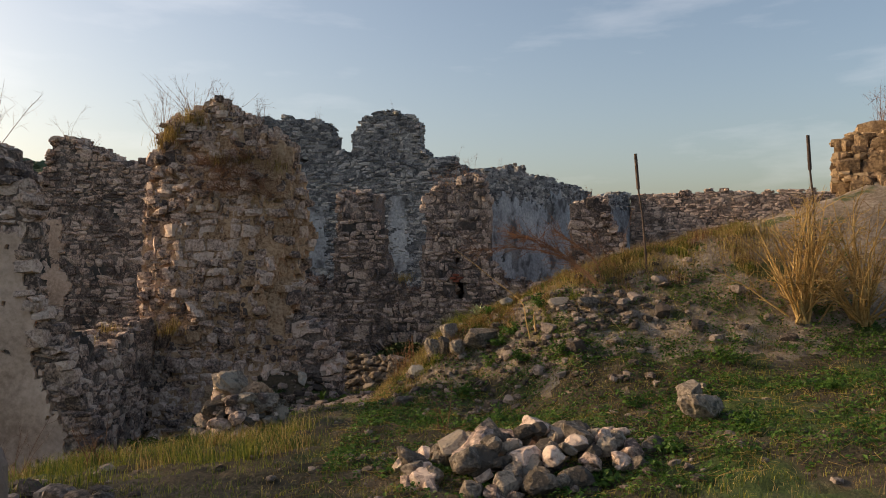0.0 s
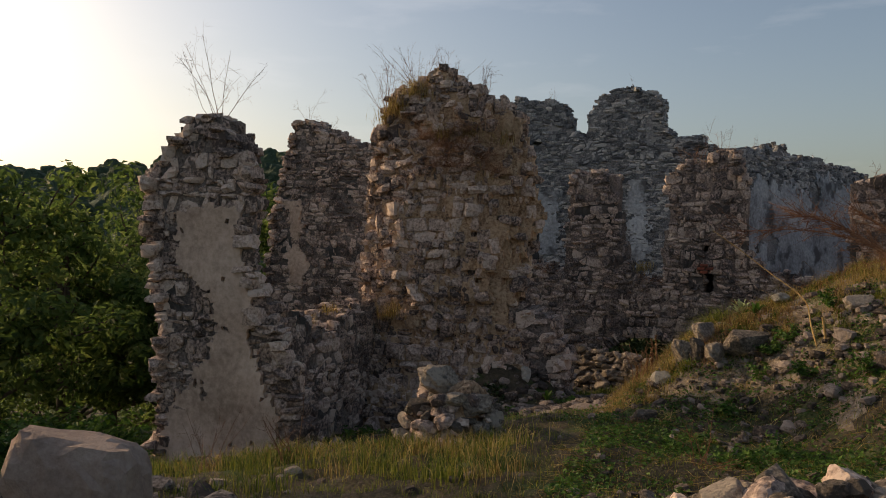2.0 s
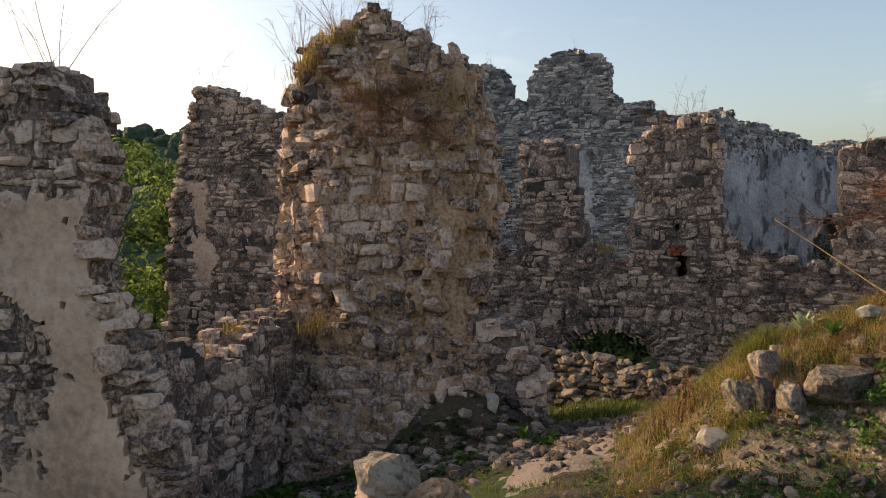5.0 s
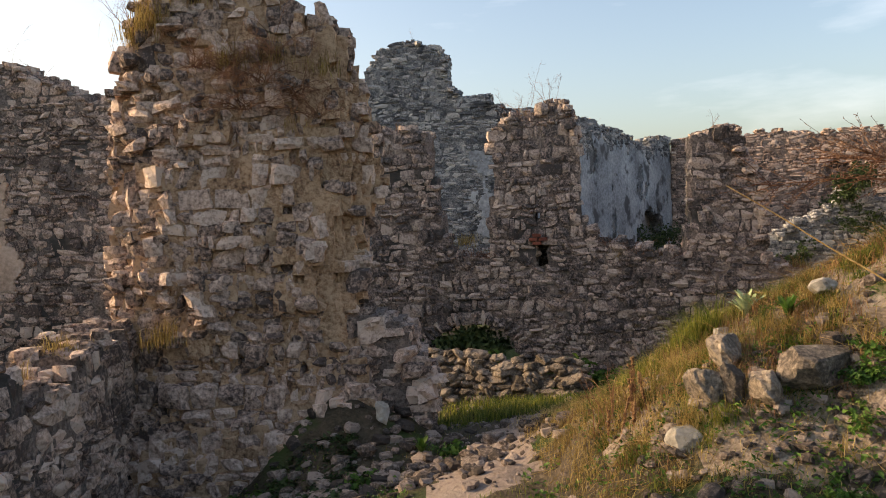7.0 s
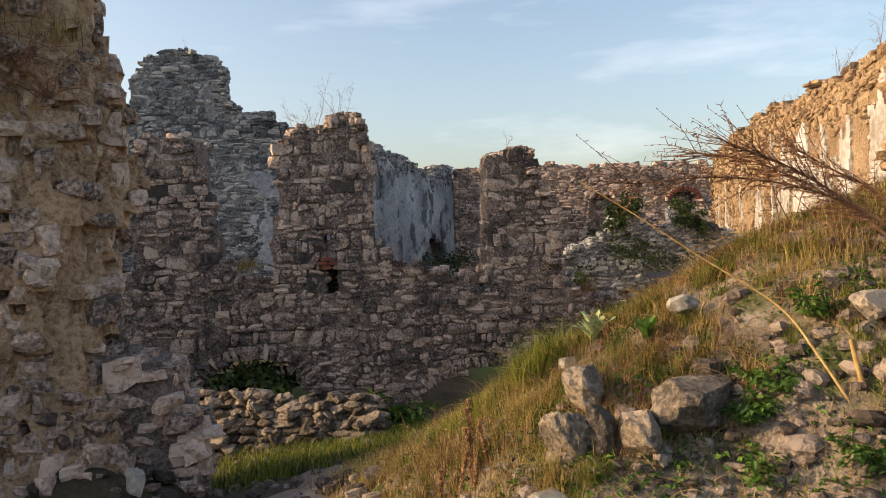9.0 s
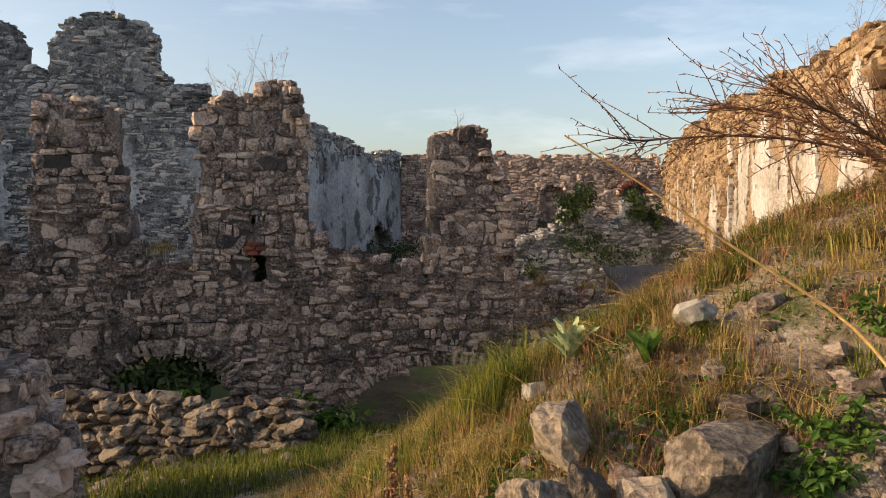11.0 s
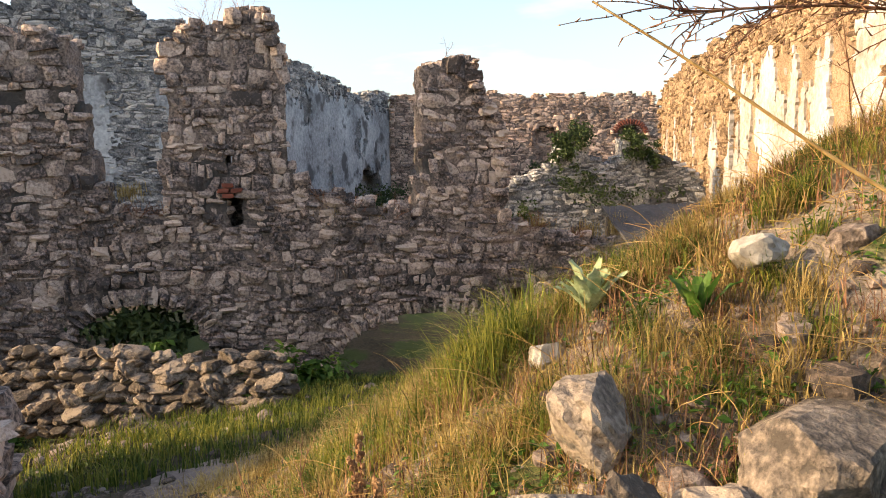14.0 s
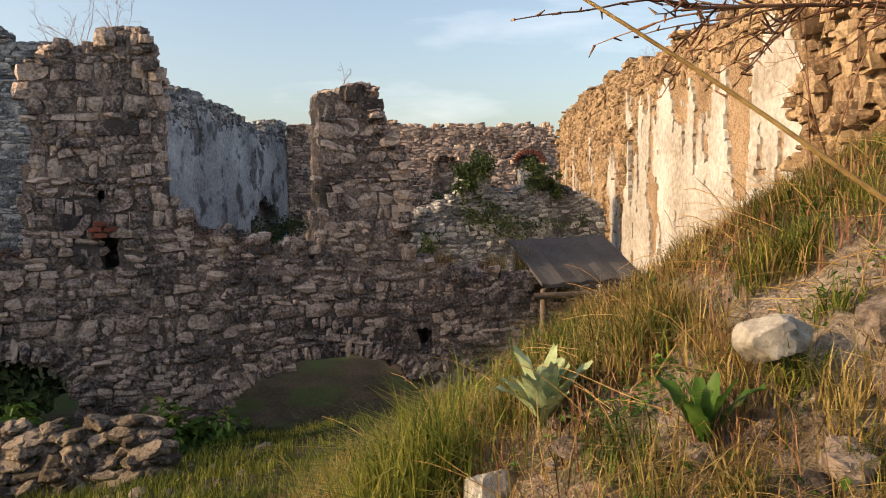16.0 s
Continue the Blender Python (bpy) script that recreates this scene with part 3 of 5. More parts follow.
def solid_n(s, d, z):
    left = np.interp(z, [-1.6, -1.0, 0.2, 0.4, 0.9, 1.7, 2.45], [0.1, 0.4, 0.45, 0.45, 0.3, 0.28, 0.26]) + 0.04 * wob(z * 4, d * 2)
    right = np.interp(z, [-1.4, -0.4, 0.3, 0.66, 0.93, 1.5, 1.8, 2.1, 2.45], [2.6, 2.4, 2.15, 1.95, 1.75, 1.7, 1.76, 1.74, 1.68]) + 0.04 * wob(z * 4, d * 2 + 3) - 0.55 * d - 0.08
    top = np.interp(s, [0.2, 0.38, 0.55, 0.69, 0.86, 1.25, 1.3, 1.42, 1.62, 1.8], [2.18, 2.24, 2.42, 2.58, 2.77, 2.74, 2.5, 2.34, 2.26, 2.0]) + jag(s, 0.05, 0.18, 8)
    return (s > left) & (s < right) & (z < np.where(s > 1.72, 1.9, top))


def fin_coat(s, z, soft=0.0):
    """Where the plaster still clings: a block above, a narrow tongue, a broad skirt."""
    mid = np.interp(z, [-1.2, -0.3, 0.4, 0.9, 1.2, 1.75], [1.2, 1.35, 1.42, 1.4, 1.2, 1.15])
    half = np.interp(z, [-1.2, -0.5, -0.1, 0.4, 0.85, 1.0, 1.2, 1.7, 1.8], [0.75, 0.7, 0.42, 0.2, 0.3, 0.46, 0.5, 0.5, 0.0])
    return np.abs(s - mid) < half + 0.07 * wob(s * 5, z * 5) + 0.05 * wob(s * 13, z * 13) + soft


fin = masonry("wall_fin", N0, NA, 2.7, 0.5, -2.2, 3.2, solid_n, 0.09, (0.15, 0.1), M_PINK, M_PINK_J, singles=300, near=(-5.2, 8.8, 0.8), sides="flrt",
              bare=lambda s, z: bool(fin_coat(s, z, -0.06)) and z > -1.1, label="narrow upstanding wall with flaking pink-beige plaster")
plaster(fin, N0, NA, 0.3, 2.4, -1.2, 1.85, 0.0, lambda s, z: fin_coat(s, z) & (wob(s, z, 5, 2.5) + 0.4 * wob(s, z, 2, 9.0) < 0.85) & solid_n(s, 0 * s + 0.2, z), M_PLASTER, 0.045, 0.05, "flaking pink-beige plaster")


# low wall that runs back from the fin to the tower
def solid_k(s, d, z):
    return z < np.interp(s, [0, 0.4, 0.9, 1.5, 2.2, 2.9], [0.75, 0.55, 0.3, 0.28, 0.42, 0.5]) + jag(s, 0.06, 0.2, 17)


low_wall = masonry("wall_low", (-4.45, 8.95), 90.0, 2.9, 0.6, -2.2, 1.0, solid_k, 0.1, (0.15, 0.1), M_PINK, M_PINK_J, singles=200, near=(-4.6, 10, 0.2), sides="bftl", label="low pinkish rubble wall joining two ruined walls")

# the wall seen between fin and tower
W0, WA = (-10.3, 18.1), -6.0


def solid_w(s, d, z):
    left = np.interp(z, [-2.5, -0.5, 1.9, 3.5, 4.35], [0.1, 0.2, 0.42, 0.88, 1.2])
    top = np.interp(s, [0.8, 1.2, 1.35, 2.2, 2.7, 3.9], [3.9, 4.38, 4.33, 3.95, 3.75, 3.5]) + jag(s, 0.06, 0.22, 9)
    return (s > left) & (z < top)


wall_w = masonry("wall_behind", W0, WA, 3.9, 0.7, -3.4, 4.8, solid_w, 0.14, (0.2, 0.11), M_PINK, M_PINK_J, label="grey rubble wall with a patch of plaster", sides="flrt")
plaster(wall_w, W0, WA, 0.6, 1.7, 0.4, 2.4, 0.0, lambda s, z: np.abs(s - 1.15) < 0.22 + 0.2 * wob(s * 2, z * 2), M_PLASTER, 0.05, 0.05)

# low remnant beside the tower
stub = masonry("wall_stub", (-2.75, 11.75), -6.0, 1.0, 0.55, -1.2, 0.7, lambda s, d, z: z < np.interp(s, [0, 0.75, 0.9, 1.0], [0.5, 0.46, 0.3, -0.2]) + jag(s, 0.05, 0.2, 11), 0.09, (0.2, 0.13), M_PINK, M_PINK_J, label="low broken remnant of a brown stone wall", sides="flrt")
# one clay-red patch of bricks in the middle pier
for k in range(3):
    for j in range(1 + (k == 1)):
        b = mesh_object("brick", rock_shape(300 + k + 3 * j, 1, 9.0, 0.05)[0], rock_shape(300, 1, 9.0, 0.05)[1], M_BRICK, wall_e, "clay-red brick")
        s_ = ex(0.24) + j * 0.17 - 0.06 * (k % 2)
        b.location = (E0[0] + math.cos(radians(EA)) * s_ + math.sin(radians(EA)) * 0.02, E0[1] + math.sin(radians(EA)) * s_ - 0.02, 0.84 + k * 0.07)
        b.rotation_euler = (0, 0, radians(EA))
        b.scale = (0.16, 0.16, 0.06)

# added only to keep sun off the ground behind the front wall
masonry("wall_sun_block", (-4.5, 19.6), 110.0, 4.2, 0.6, -2, 3.0, lambda s, d, z: z < 2.3 + jag(s, 0.1, 0.3, 13), 0.2, (0.24, 0.11), label="added rubble wall that blocks sun between two ruined walls", sides="fb")

# broken, sunlit near end of the right wall
masonry("wall_right_end", (7.1, 13.7), 241.0, 2.1, 1.1, 0.5, 4.3, lambda s, d, z: (z < np.interp(s, [0, 0.6, 1.2, 1.6, 2.1], [3.5, 3.35, 3.2, 2.9, 2.5]) + jag(s, 0.1, 0.25, 15)) & (z > np.interp(s, [0, 1.2, 1.5, 2.1], [0, 0, 2.0, 2.3])) & (d > 0.15 * wob(s * 2, z * 2) + 0.1),
        0.15, (0.24, 0.15), M_OCHRE, M_OCHRE, M_MORTAR_O, label="broken ochre end of the sunlit wall", sides="flrt", proud=0.06)

plaster(wall_g, G0, GA, 1.8, 4.0, 1.0, 3.6, 0.0, lambda s, z: (np.abs(s - 2.8 + 0.1 * z) < 0.75 + 0.3 * wob(s * 2, z * 2) + 0.1 * wob(s * 9, z * 9)) & (z < 3.4), M_PLASTER_G, 0.08, 0.05, "pale grey plaster patch")
plaster(wall_g, G0, GA, 5.7, 7.6, 0.6, 3.8, 0.0, lambda s, z: np.abs(s - 6.3) < 0.3 + 0.25 * wob(s * 2 + 3, z * 2) + 0.08 * wob(s * 9, z * 9), M_PLASTER_G, 0.08, 0.05, "pale grey plaster patch")
plaster(wall_g, G0, GA, 7.2, 9.0, 0.6, 3.4, 0.0, lambda s, z: np.abs(s - 8.2) < 0.25 + 0.35 * wob(s * 2 + 1, z * 1.3) + 0.08 * wob(s * 9, z * 9), M_PLASTER_G, 0.08, 0.05, "pale grey plaster patch")

# voussoirs round the two low arches
def voussoirs(xc, zc, rx, rz, n, seed):
    r = np.random.default_rng(seed)
    ms = stone_meshes(M_STONE)
    for i in range(n):
        a_ = math.pi * (i + 0.5) / n
        x, z = xc + (rx + 0.1) * math.cos(a_), zc + (rz + 0.1) * math.sin(a_)
        s_ = ex(x)
        ob = new("voussoir", ms[int(r.integers(len(ms)))])
        ob.parent = wall_e
        ob.location = (E0[0] + math.cos(radians(EA)) * s_ + 0.02, E0[1] + math.sin(radians(EA)) * s_ + 0.075, z)
        ob.rotation_euler = Euler((0, -math.atan2(math.sin(a_) / rz, math.cos(a_) / rx), radians(EA)))
        ob.scale = (0.24 * r.uniform(0.85, 1.15), 0.3, r.uniform(0.95, 1.2) * math.pi * (rx + rz) / 2 / n)


voussoirs(-0.95, -1.25, 0.85, 0.68, 24, 81)
voussoirs(2.95, -1.75, 1.42, 0.85, 34, 82)
# brick heads of the two far windows
for c_, n_ in ((11.1, 17),):
    for k in range(n_):
        a_ = math.pi * (k + 0.5) / n_
        s_, z_ = c_ + 0.74 * math.cos(a_), 2.65 + 0.54 * math.sin(a_)
        b = mesh_object("brick", rock_shape(320 + k % 5, 1, 9.0, 0.05)[0], rock_shape(320, 1, 9.0, 0.05)[1], M_BRICK, wall_f, "clay-red brick")
        b.location = (F0[0] + math.cos(radians(FA)) * s_ + math.sin(radians(FA)) * 0.03, F0[1] + math.sin(radians(FA)) * s_ - math.cos(radians(FA)) * 0.03, z_)
        b.rotation_euler = (0, -a_, radians(FA))
        b.scale = (0.24, 0.2, 0.085)
# ---- plants and loose stones: builders ----
def gz(x, y):
    return float(ground_z(x, y))


def blades(name, P, height, width, material, lean=0.5, label="", category="grass", parent=None):
    """Grass blades, each a bent strip, at the points P."""
    n = len(P)
    r = np.random.default_rng(n + int(abs(P[0, 0]) * 100))
    az_ = r.uniform(0, 2 * np.pi, n)
    h = height * r.uniform(0.45, 1.25, n)
    ln = lean * r.uniform(0.1, 1.2, n) * h
    side = np.stack([-np.sin(az_), np.cos(az_), np.zeros(n)], 1) * (width * r.uniform(0.6, 1.3, n))[:, None] / 2
    out = np.stack([np.cos(az_), np.sin(az_), np.zeros(n)], 1)
    up = np.array([0, 0, 1.0])
    m1 = P + out * (ln * 0.25)[:, None] + up * (h * 0.55)[:, None]
    tip = P + out * ln[:, None] + up * (h * np.clip(1.05 - 0.35 * ln / h, 0.3, 1))[:, None]
    V = np.stack([P - side, P + side, m1 + side * 0.8, m1 - side * 0.8, tip], 1).reshape(-1, 3)
    k = np.arange(n) * 5
    q4 = np.stack([k, k + 1, k + 2, k + 3], 1).tolist()
    q3 = np.stack([k + 3, k + 2, k + 4], 1).tolist()
    ob = mesh_object(name, V, q4 + q3, material, parent)
    return tagged(ob, label, category, kind="stuff") if not parent else ob


def leaf_cloud(name, P, N, size, material, parent=None, fold=0.25):
    """Pointed folded leaves at points P, lying across the directions N."""
    n = len(P)
    r = np.random.default_rng(n + 5)
    N = N / np.maximum(np.linalg.norm(N, axis=1), 1e-6)[:, None]
    t = r.standard_normal((n, 3))
    t -= N * (t * N).sum(1)[:, None]
    t /= np.maximum(np.linalg.norm(t, axis=1), 1e-6)[:, None]
    b = np.cross(N, t)
    s = (size * r.uniform(0.6, 1.3, n))[:, None]
    V = np.stack([P - t * s * 0.5, P + b * s * 0.3 + N * s * fold * 0.4 - t * s * 0.05, P + t * s * 0.55 - N * s * 0.1, P - b * s * 0.3 + N * s * fold * 0.4 - t * s * 0.05], 1).reshape(-1, 3)
    k = np.arange(n) * 4
    F = np.concatenate([np.stack([k, k + 1, k + 2], 1), np.stack([k, k + 2, k + 3], 1)])
    return mesh_object(name, V, F, material, parent)


def tubes(name, lines, material, parent=None, sides=4, label=""):
    """Tapered stems along polylines: (points, radius at foot, radius at tip)."""
    V, F, off = [], [], 0
    for pts, r0, r1 in lines:
        pts = np.asarray(pts, float)
        n = len(pts)
        d = np.gradient(pts, axis=0)
        d /= np.maximum(np.linalg.norm(d, axis=1), 1e-9)[:, None]
        ref = np.where(np.abs(d[:, 2:3]) > 0.9, np.array([[1.0, 0, 0]]), np.array([[0, 0, 1.0]]))
        u = np.cross(d, ref)
        u /= np.maximum(np.linalg.norm(u, axis=1), 1e-9)[:, None]
        w = np.cross(d, u)
        rad = np.linspace(r0, r1, n)[:, None]
        for k in range(sides):
            a_ = 2 * np.pi * k / sides
            V.append(pts + (u * math.cos(a_) + w * math.sin(a_)) * rad)
        base = off
        for k in range(sides):
            k2 = (k + 1) % sides
            for i in range(n - 1):
                F.append([base + k * n + i, base + k2 * n + i, base + k2 * n + i + 1, base + k * n + i + 1])
        off += n * sides
    return mesh_object(name, np.concatenate(V), F, material, parent, label, smooth=True)


def bent(p, d, length, r, n=6, droop=0.0, wander=0.12):
    """A wandering line from p along d."""
    p, d = np.array(p, float), np.array(d, float)
    d /= np.linalg.norm(d)
    out = [p.copy()]
    for _ in range(n):
        d = d + r.standard_normal(3) * wander
        d[2] -= droop
        d /= np.linalg.norm(d)
        p = p + d * length / n
        out.append(p.copy())
    return np.array(out)


def boulder(name, at, size, k, material=M_ROCK, rz=0.0, label="", group="", category="rock", tilt=0.1):
    shape = BOULDERS[k % len(BOULDERS)]
    key = "boulder" + str(k % len(BOULDERS)) + material.name
    if key not in STONE_MESH:
        STONE_MESH[key] = shape_mesh("rock", shape, material)
    ob = new(name, STONE_MESH[key])
    ob.location, ob.rotation_euler, ob.scale = at, (tilt * math.sin(k * 2.1), tilt * math.cos(k * 3.3), rz), size
    return tagged(ob, label, category, group)


# ---- single rocks ----
def rock_on_ground(x, y, size, k, sink=0.25, **kw):
    return boulder("rock", (x, y, gz(x, y) + size[2] * (0.5 - sink)), size, k, **kw)


BOULDERS[13] = rock_shape(213, 7, 3.6, 0.12, 6)
boulder("boulder", (-2.52, 4.0, gz(-2.52, 4.0) + 0.27), (0.52, 0.48, 0.68), 13, M_BLOCK, label="large smooth brown boulder lying in the grass", rz=0.4, tilt=0.04, category="boulder")
rock_on_ground(0.42, 8.52, (0.38, 0.3, 0.28), 2, 0.3, label="pitted brown rock bedded in the bank", rz=0.3)
rock_on_ground(0.06, 8.84, (0.22, 0.18, 0.2), 3, 0.1, label="brown rock resting on the bank", rz=0.9)
rock_on_ground(-0.1, 8.66, (0.22, 0.2, 0.24), 4, label="angular buff rock in the bank", rz=0.2)
rock_on_ground(0.01, 8.58, (0.13, 0.12, 0.26), 5, label="upright splinter of buff rock in the bank", rz=0.2)
rock_on_ground(0.15, 8.5, (0.26, 0.18, 0.2), 6, label="rough buff rock on the bank", rz=1.2)
boulder("rock", (-0.3, 8.47, gz(-0.3, 8.47) + 0.03), (0.2, 0.15, 0.14), 7, M_PALE, 0.2, "pale limestone lump on the bank")
boulder("rock", (0.72, 9.04, gz(0.72, 9.04) + 0.08), (0.16, 0.13, 0.1), 8, M_PALE, 0.3, "whitish limestone lying in the grass")
boulder("rock", (0.24, 9.34, gz(0.24, 9.34) + 0.03), (0.11, 0.09, 0.09), 9, M_PALE, 0.3, "pale stone beside the woolly-leaved plant")
boulder("rock", (1.25, 8.35, gz(1.25, 8.35) + 0.04), (0.24, 0.17, 0.13), 3, M_ROCK, 0.2, "round brown stone on the bank")
boulder("rock", (1.55, 8.2, gz(1.55, 8.2) + 0.03), (0.3, 0.16, 0.12), 6, M_ROCK, 0.5, "flat brown stone on the bank")
boulder("rock", (-0.4, 7.73, gz(-0.4, 7.73) + 0.05), (0.2, 0.14, 0.14), 2, M_ROCK, 0.5, "grey stone lying in short grass")
boulder("rock", (-2.1, 11.3, gz(-2.1, 11.3) + 0.08), (0.13, 0.1, 0.22), 5, M_PALE, 0.5, "white stone at the foot of the tower")
boulder("rock", (1.9, 5.7, gz(1.9, 5.7) + 0.08), (0.34, 0.26, 0.22), 4, M_ROCK, 0.8, "grey-brown stone in the grass")
boulder("rock", (2.0, 6.3, gz(2.0, 6.3) + 0.08), (0.3, 0.2, 0.18), 8, M_ROCK, 1.4, "mossy grey stone in the grass")

# heap of loose stones beside the way
rr = np.random.default_rng(21)
for i in range(120):
    a_, q_ = rr.uniform(0, 2 * np.pi), math.sqrt(rr.uniform())
    x, y = 0.6 + 0.85 * q_ * math.cos(a_) + 0.15 * math.sin(a_), 5.15 + 0.7 * q_ * math.sin(a_)
    s = rr.uniform(0.08, 0.22) * (1.15 - 0.35 * q_)
    z = gz(x, y) + 0.26 * (1 - q_ ** 1.5) * rr.uniform(0.3, 1.0) + s * 0.18
    boulder("rock", (x, y, z), (s * rr.uniform(0.9, 1.5), s, s * rr.uniform(0.6, 0.95)), int(rr.integers(10)), (M_ROCK, M_PINK, M_ROCK)[i % 3], rr.uniform(0, 6), "loose buff and brown stone in a rubble heap", "rubble heap", tilt=0.5)

# stump of masonry crowned by a boulder
cairn = tagged(empty("masonry_stump", (-1.9, 7.2, gz(-1.9, 7.2) - 0.02)), "small crumbling masonry stump topped with a round boulder", "masonry stump")
v_, f_ = rock_shape(131, 9, 2.4, 0.2, 5)
ob = mesh_object("core", v_ * np.array([0.62, 0.46, 0.7]) + np.array([0.03, 0.0, 0.14]), f_, M_CORE, cairn, "crumbling lime mortar and rubble core")
for i in range(170):
    lvl = (i % 85) / 85
    a_ = rr.uniform(0, 2 * np.pi)
    rad = (0.46 - 0.22 * lvl) * rr.uniform(0.82, 1.05)
    w_ = rr.uniform(0.05, 0.15)
    ob = boulder("stone", (rad * math.cos(a_) + 0.05, 0.75 * rad * math.sin(a_), 0.44 * lvl), (w_ * 1.4, w_, w_ * 0.75), i, (M_ROCK, M_PINK)[i % 2], rr.uniform(0, 6), tilt=0.3)
    ob.parent = cairn
    del ob["category"]
for at_, size_, k_, m_ in (((-0.1, 0, 0.53), (0.36, 0.32, 0.24), 6, M_ROCK), ((0.27, -0.08, 0.37), (0.26, 0.22, 0.17), 3, M_ROCK), ((-0.2, -0.12, 0.33), (0.2, 0.18, 0.17), 2, M_ROCK), ((0.38, 0.0, 0.24), (0.2, 0.18, 0.2), 9, M_ROCK)):
    ob = boulder("capstone" if k_ == 6 else "stone", at_, size_, k_, m_, 0.2 * k_)
    ob.parent = cairn
    del ob["category"]

# dry stone wall in the hollow
dry = tagged(empty("dry_stone_wall", (-1.1, 15.7, gz(-1.1, 15.7))), "low dry wall of loose rounded grey stones", "dry stone wall")
for lay in range(8):
    for i in range(52):
        u = (i + rr.uniform(-0.3, 0.3)) / 51
        x, y = -2.75 + 3.15 * u, 16.3 - 1.15 * u
        z = -0.58 - 0.16 * u - (7 - lay) * 0.098 + rr.uniform(-0.015, 0.015)
        s = rr.choice([0.09, 0.11, 0.13, 0.16, 0.2])
        if z < gz(x, y - 0.3) - 0.08 or (lay == 7 and rr.random() < 0.35):
            continue
        ob = boulder("stone", (x + 1.1, y - 15.7 - (0.4 - 0.05 * lay) + rr.uniform(-0.05, 0.05), z - gz(-1.1, 15.7)), (s * rr.uniform(1.1, 1.7), s * 1.4, s * rr.uniform(0.65, 0.9)), int(rr.integers(16)), M_ROCK, rr.uniform(-0.5, 0.5) + 3.14 * int(rr.integers(2)), tilt=0.35)
        ob.parent = dry
        del ob["category"]
P_, K_ = [], []
for i in range(260):
    u = rr.uniform()
    s = rr.uniform(0.1, 0.2)
    P_.append(place((-2.75 + 3.15 * u, 16.3 - 1.15 * u + rr.uniform(-0.15, 0.3), -0.68 - 0.16 * u - rr.uniform(0, 0.7)), (0, 0, rr.uniform(0, 6)), (s * 1.4, s * 1.2, s)))
    K_.append(int(rr.integers(10)))
joined("filling", P_, BOULDERS, K_, M_ROCK_J, dry)

# scree and pebbles
P_, K_ = [], []


def strew(n, cx_, cy_, sx, sy, lo, hi):
    for _ in range(n):
        x, y = rr.normal(cx_, sx), rr.normal(cy_, sy)
        s = lo + (hi - lo) * rr.uniform() ** 3
        P_.append(place((x, y, gz(x, y) + s * 0.12), (rr.uniform(-0.3, 0.3), rr.uniform(-0.3, 0.3), rr.uniform(0, 6)), (s * 1.3, s, s * 0.7)))
        K_.append(int(rr.integers(8)))


strew(500, -1.9, 10.7, 0.7, 0.5, 0.02, 0.16)
strew(350, -3.4, 10.4, 0.9, 0.35, 0.02, 0.14)
strew(350, -1.3, 11, 0.5, 1.6, 0.01, 0.07)
strew(500, 0.9, 7.9, 0.9, 0.6, 0.015, 0.09)
strew(400, 0.1, 8.5, 0.5, 0.3, 0.01, 0.07)
strew(400, 1.5, 8.2, 0.4, 0.4, 0.015, 0.12)
strew(500, 0.8, 5.5, 1.0, 0.6, 0.015, 0.08)
strew(350, -1.2, 15.0, 1.3, 0.5, 0.04, 0.16)
strew(300, -1.6, 14.2, 1.0, 0.8, 0.02, 0.1)
strew(300, -5.5, 8.6, 1.2, 0.7, 0.03, 0.2)
strew(200, -3.2, 4.6, 0.6, 0.4, 0.03, 0.2)
strew(260, -0.35, 9.2, 0.22, 0.6, 0.015, 0.07)
strew(60, 2.0, 8.0, 0.8, 0.4, 0.06, 0.2)
strew(70, 0.6, 8.4, 0.5, 0.3, 0.04, 0.12)
tagged(joined("loose_stones", P_, PEBBLES, K_, M_ROCK_J), "small loose stones strewn over soil and grass", "stones", kind="stuff")

# shed roof down in the hall
shed = tagged(empty("shed", (6.5, 16.9, -1.25)), "low shed with a grey sheet roof on timber posts", "shed")
bm = bmesh.new()
bmesh.ops.create_grid(bm, x_segments=14, y_segments=4, size=0.5)
for v in bm.verts:
    v.co = Vector((v.co.x * 1.6, v.co.y * 1.2, 1.46 + 0.55 * v.co.y + 0.015 * math.sin(v.co.x * 60) + 0.02 * v.co.x))
ret = bmesh.ops.extrude_face_region(bm, geom=bm.faces[:])
bmesh.ops.translate(bm, verts=[e for e in ret["geom"] if isinstance(e, bmesh.types.BMVert)], vec=(0, 0, 0.05))
bmesh.ops.recalc_face_normals(bm, faces=bm.faces[:])
part("roof", bm, M_SHED, shed, "weathered grey sheet roof")
for px_, py_ in ((-0.75, -0.5), (0.75, -0.5), (-0.75, 0.5), (0.75, 0.5), (0, -0.5)):
    tubes("post", [(np.array([[px_, py_, 0], [px_, py_, 0.8], [px_ + 0.02, py_, 1.38 + 0.46 * py_]]), 0.05, 0.045)], M_WOOD, shed, 6)
tubes("beam", [(np.array([[-0.95, -0.62, 1.07], [0, -0.62, 1.05], [0.9, -0.62, 1.09]]), 0.05, 0.05)], M_WOOD, shed, 6)
shed.rotation_euler = (0, 0, radians(-12))

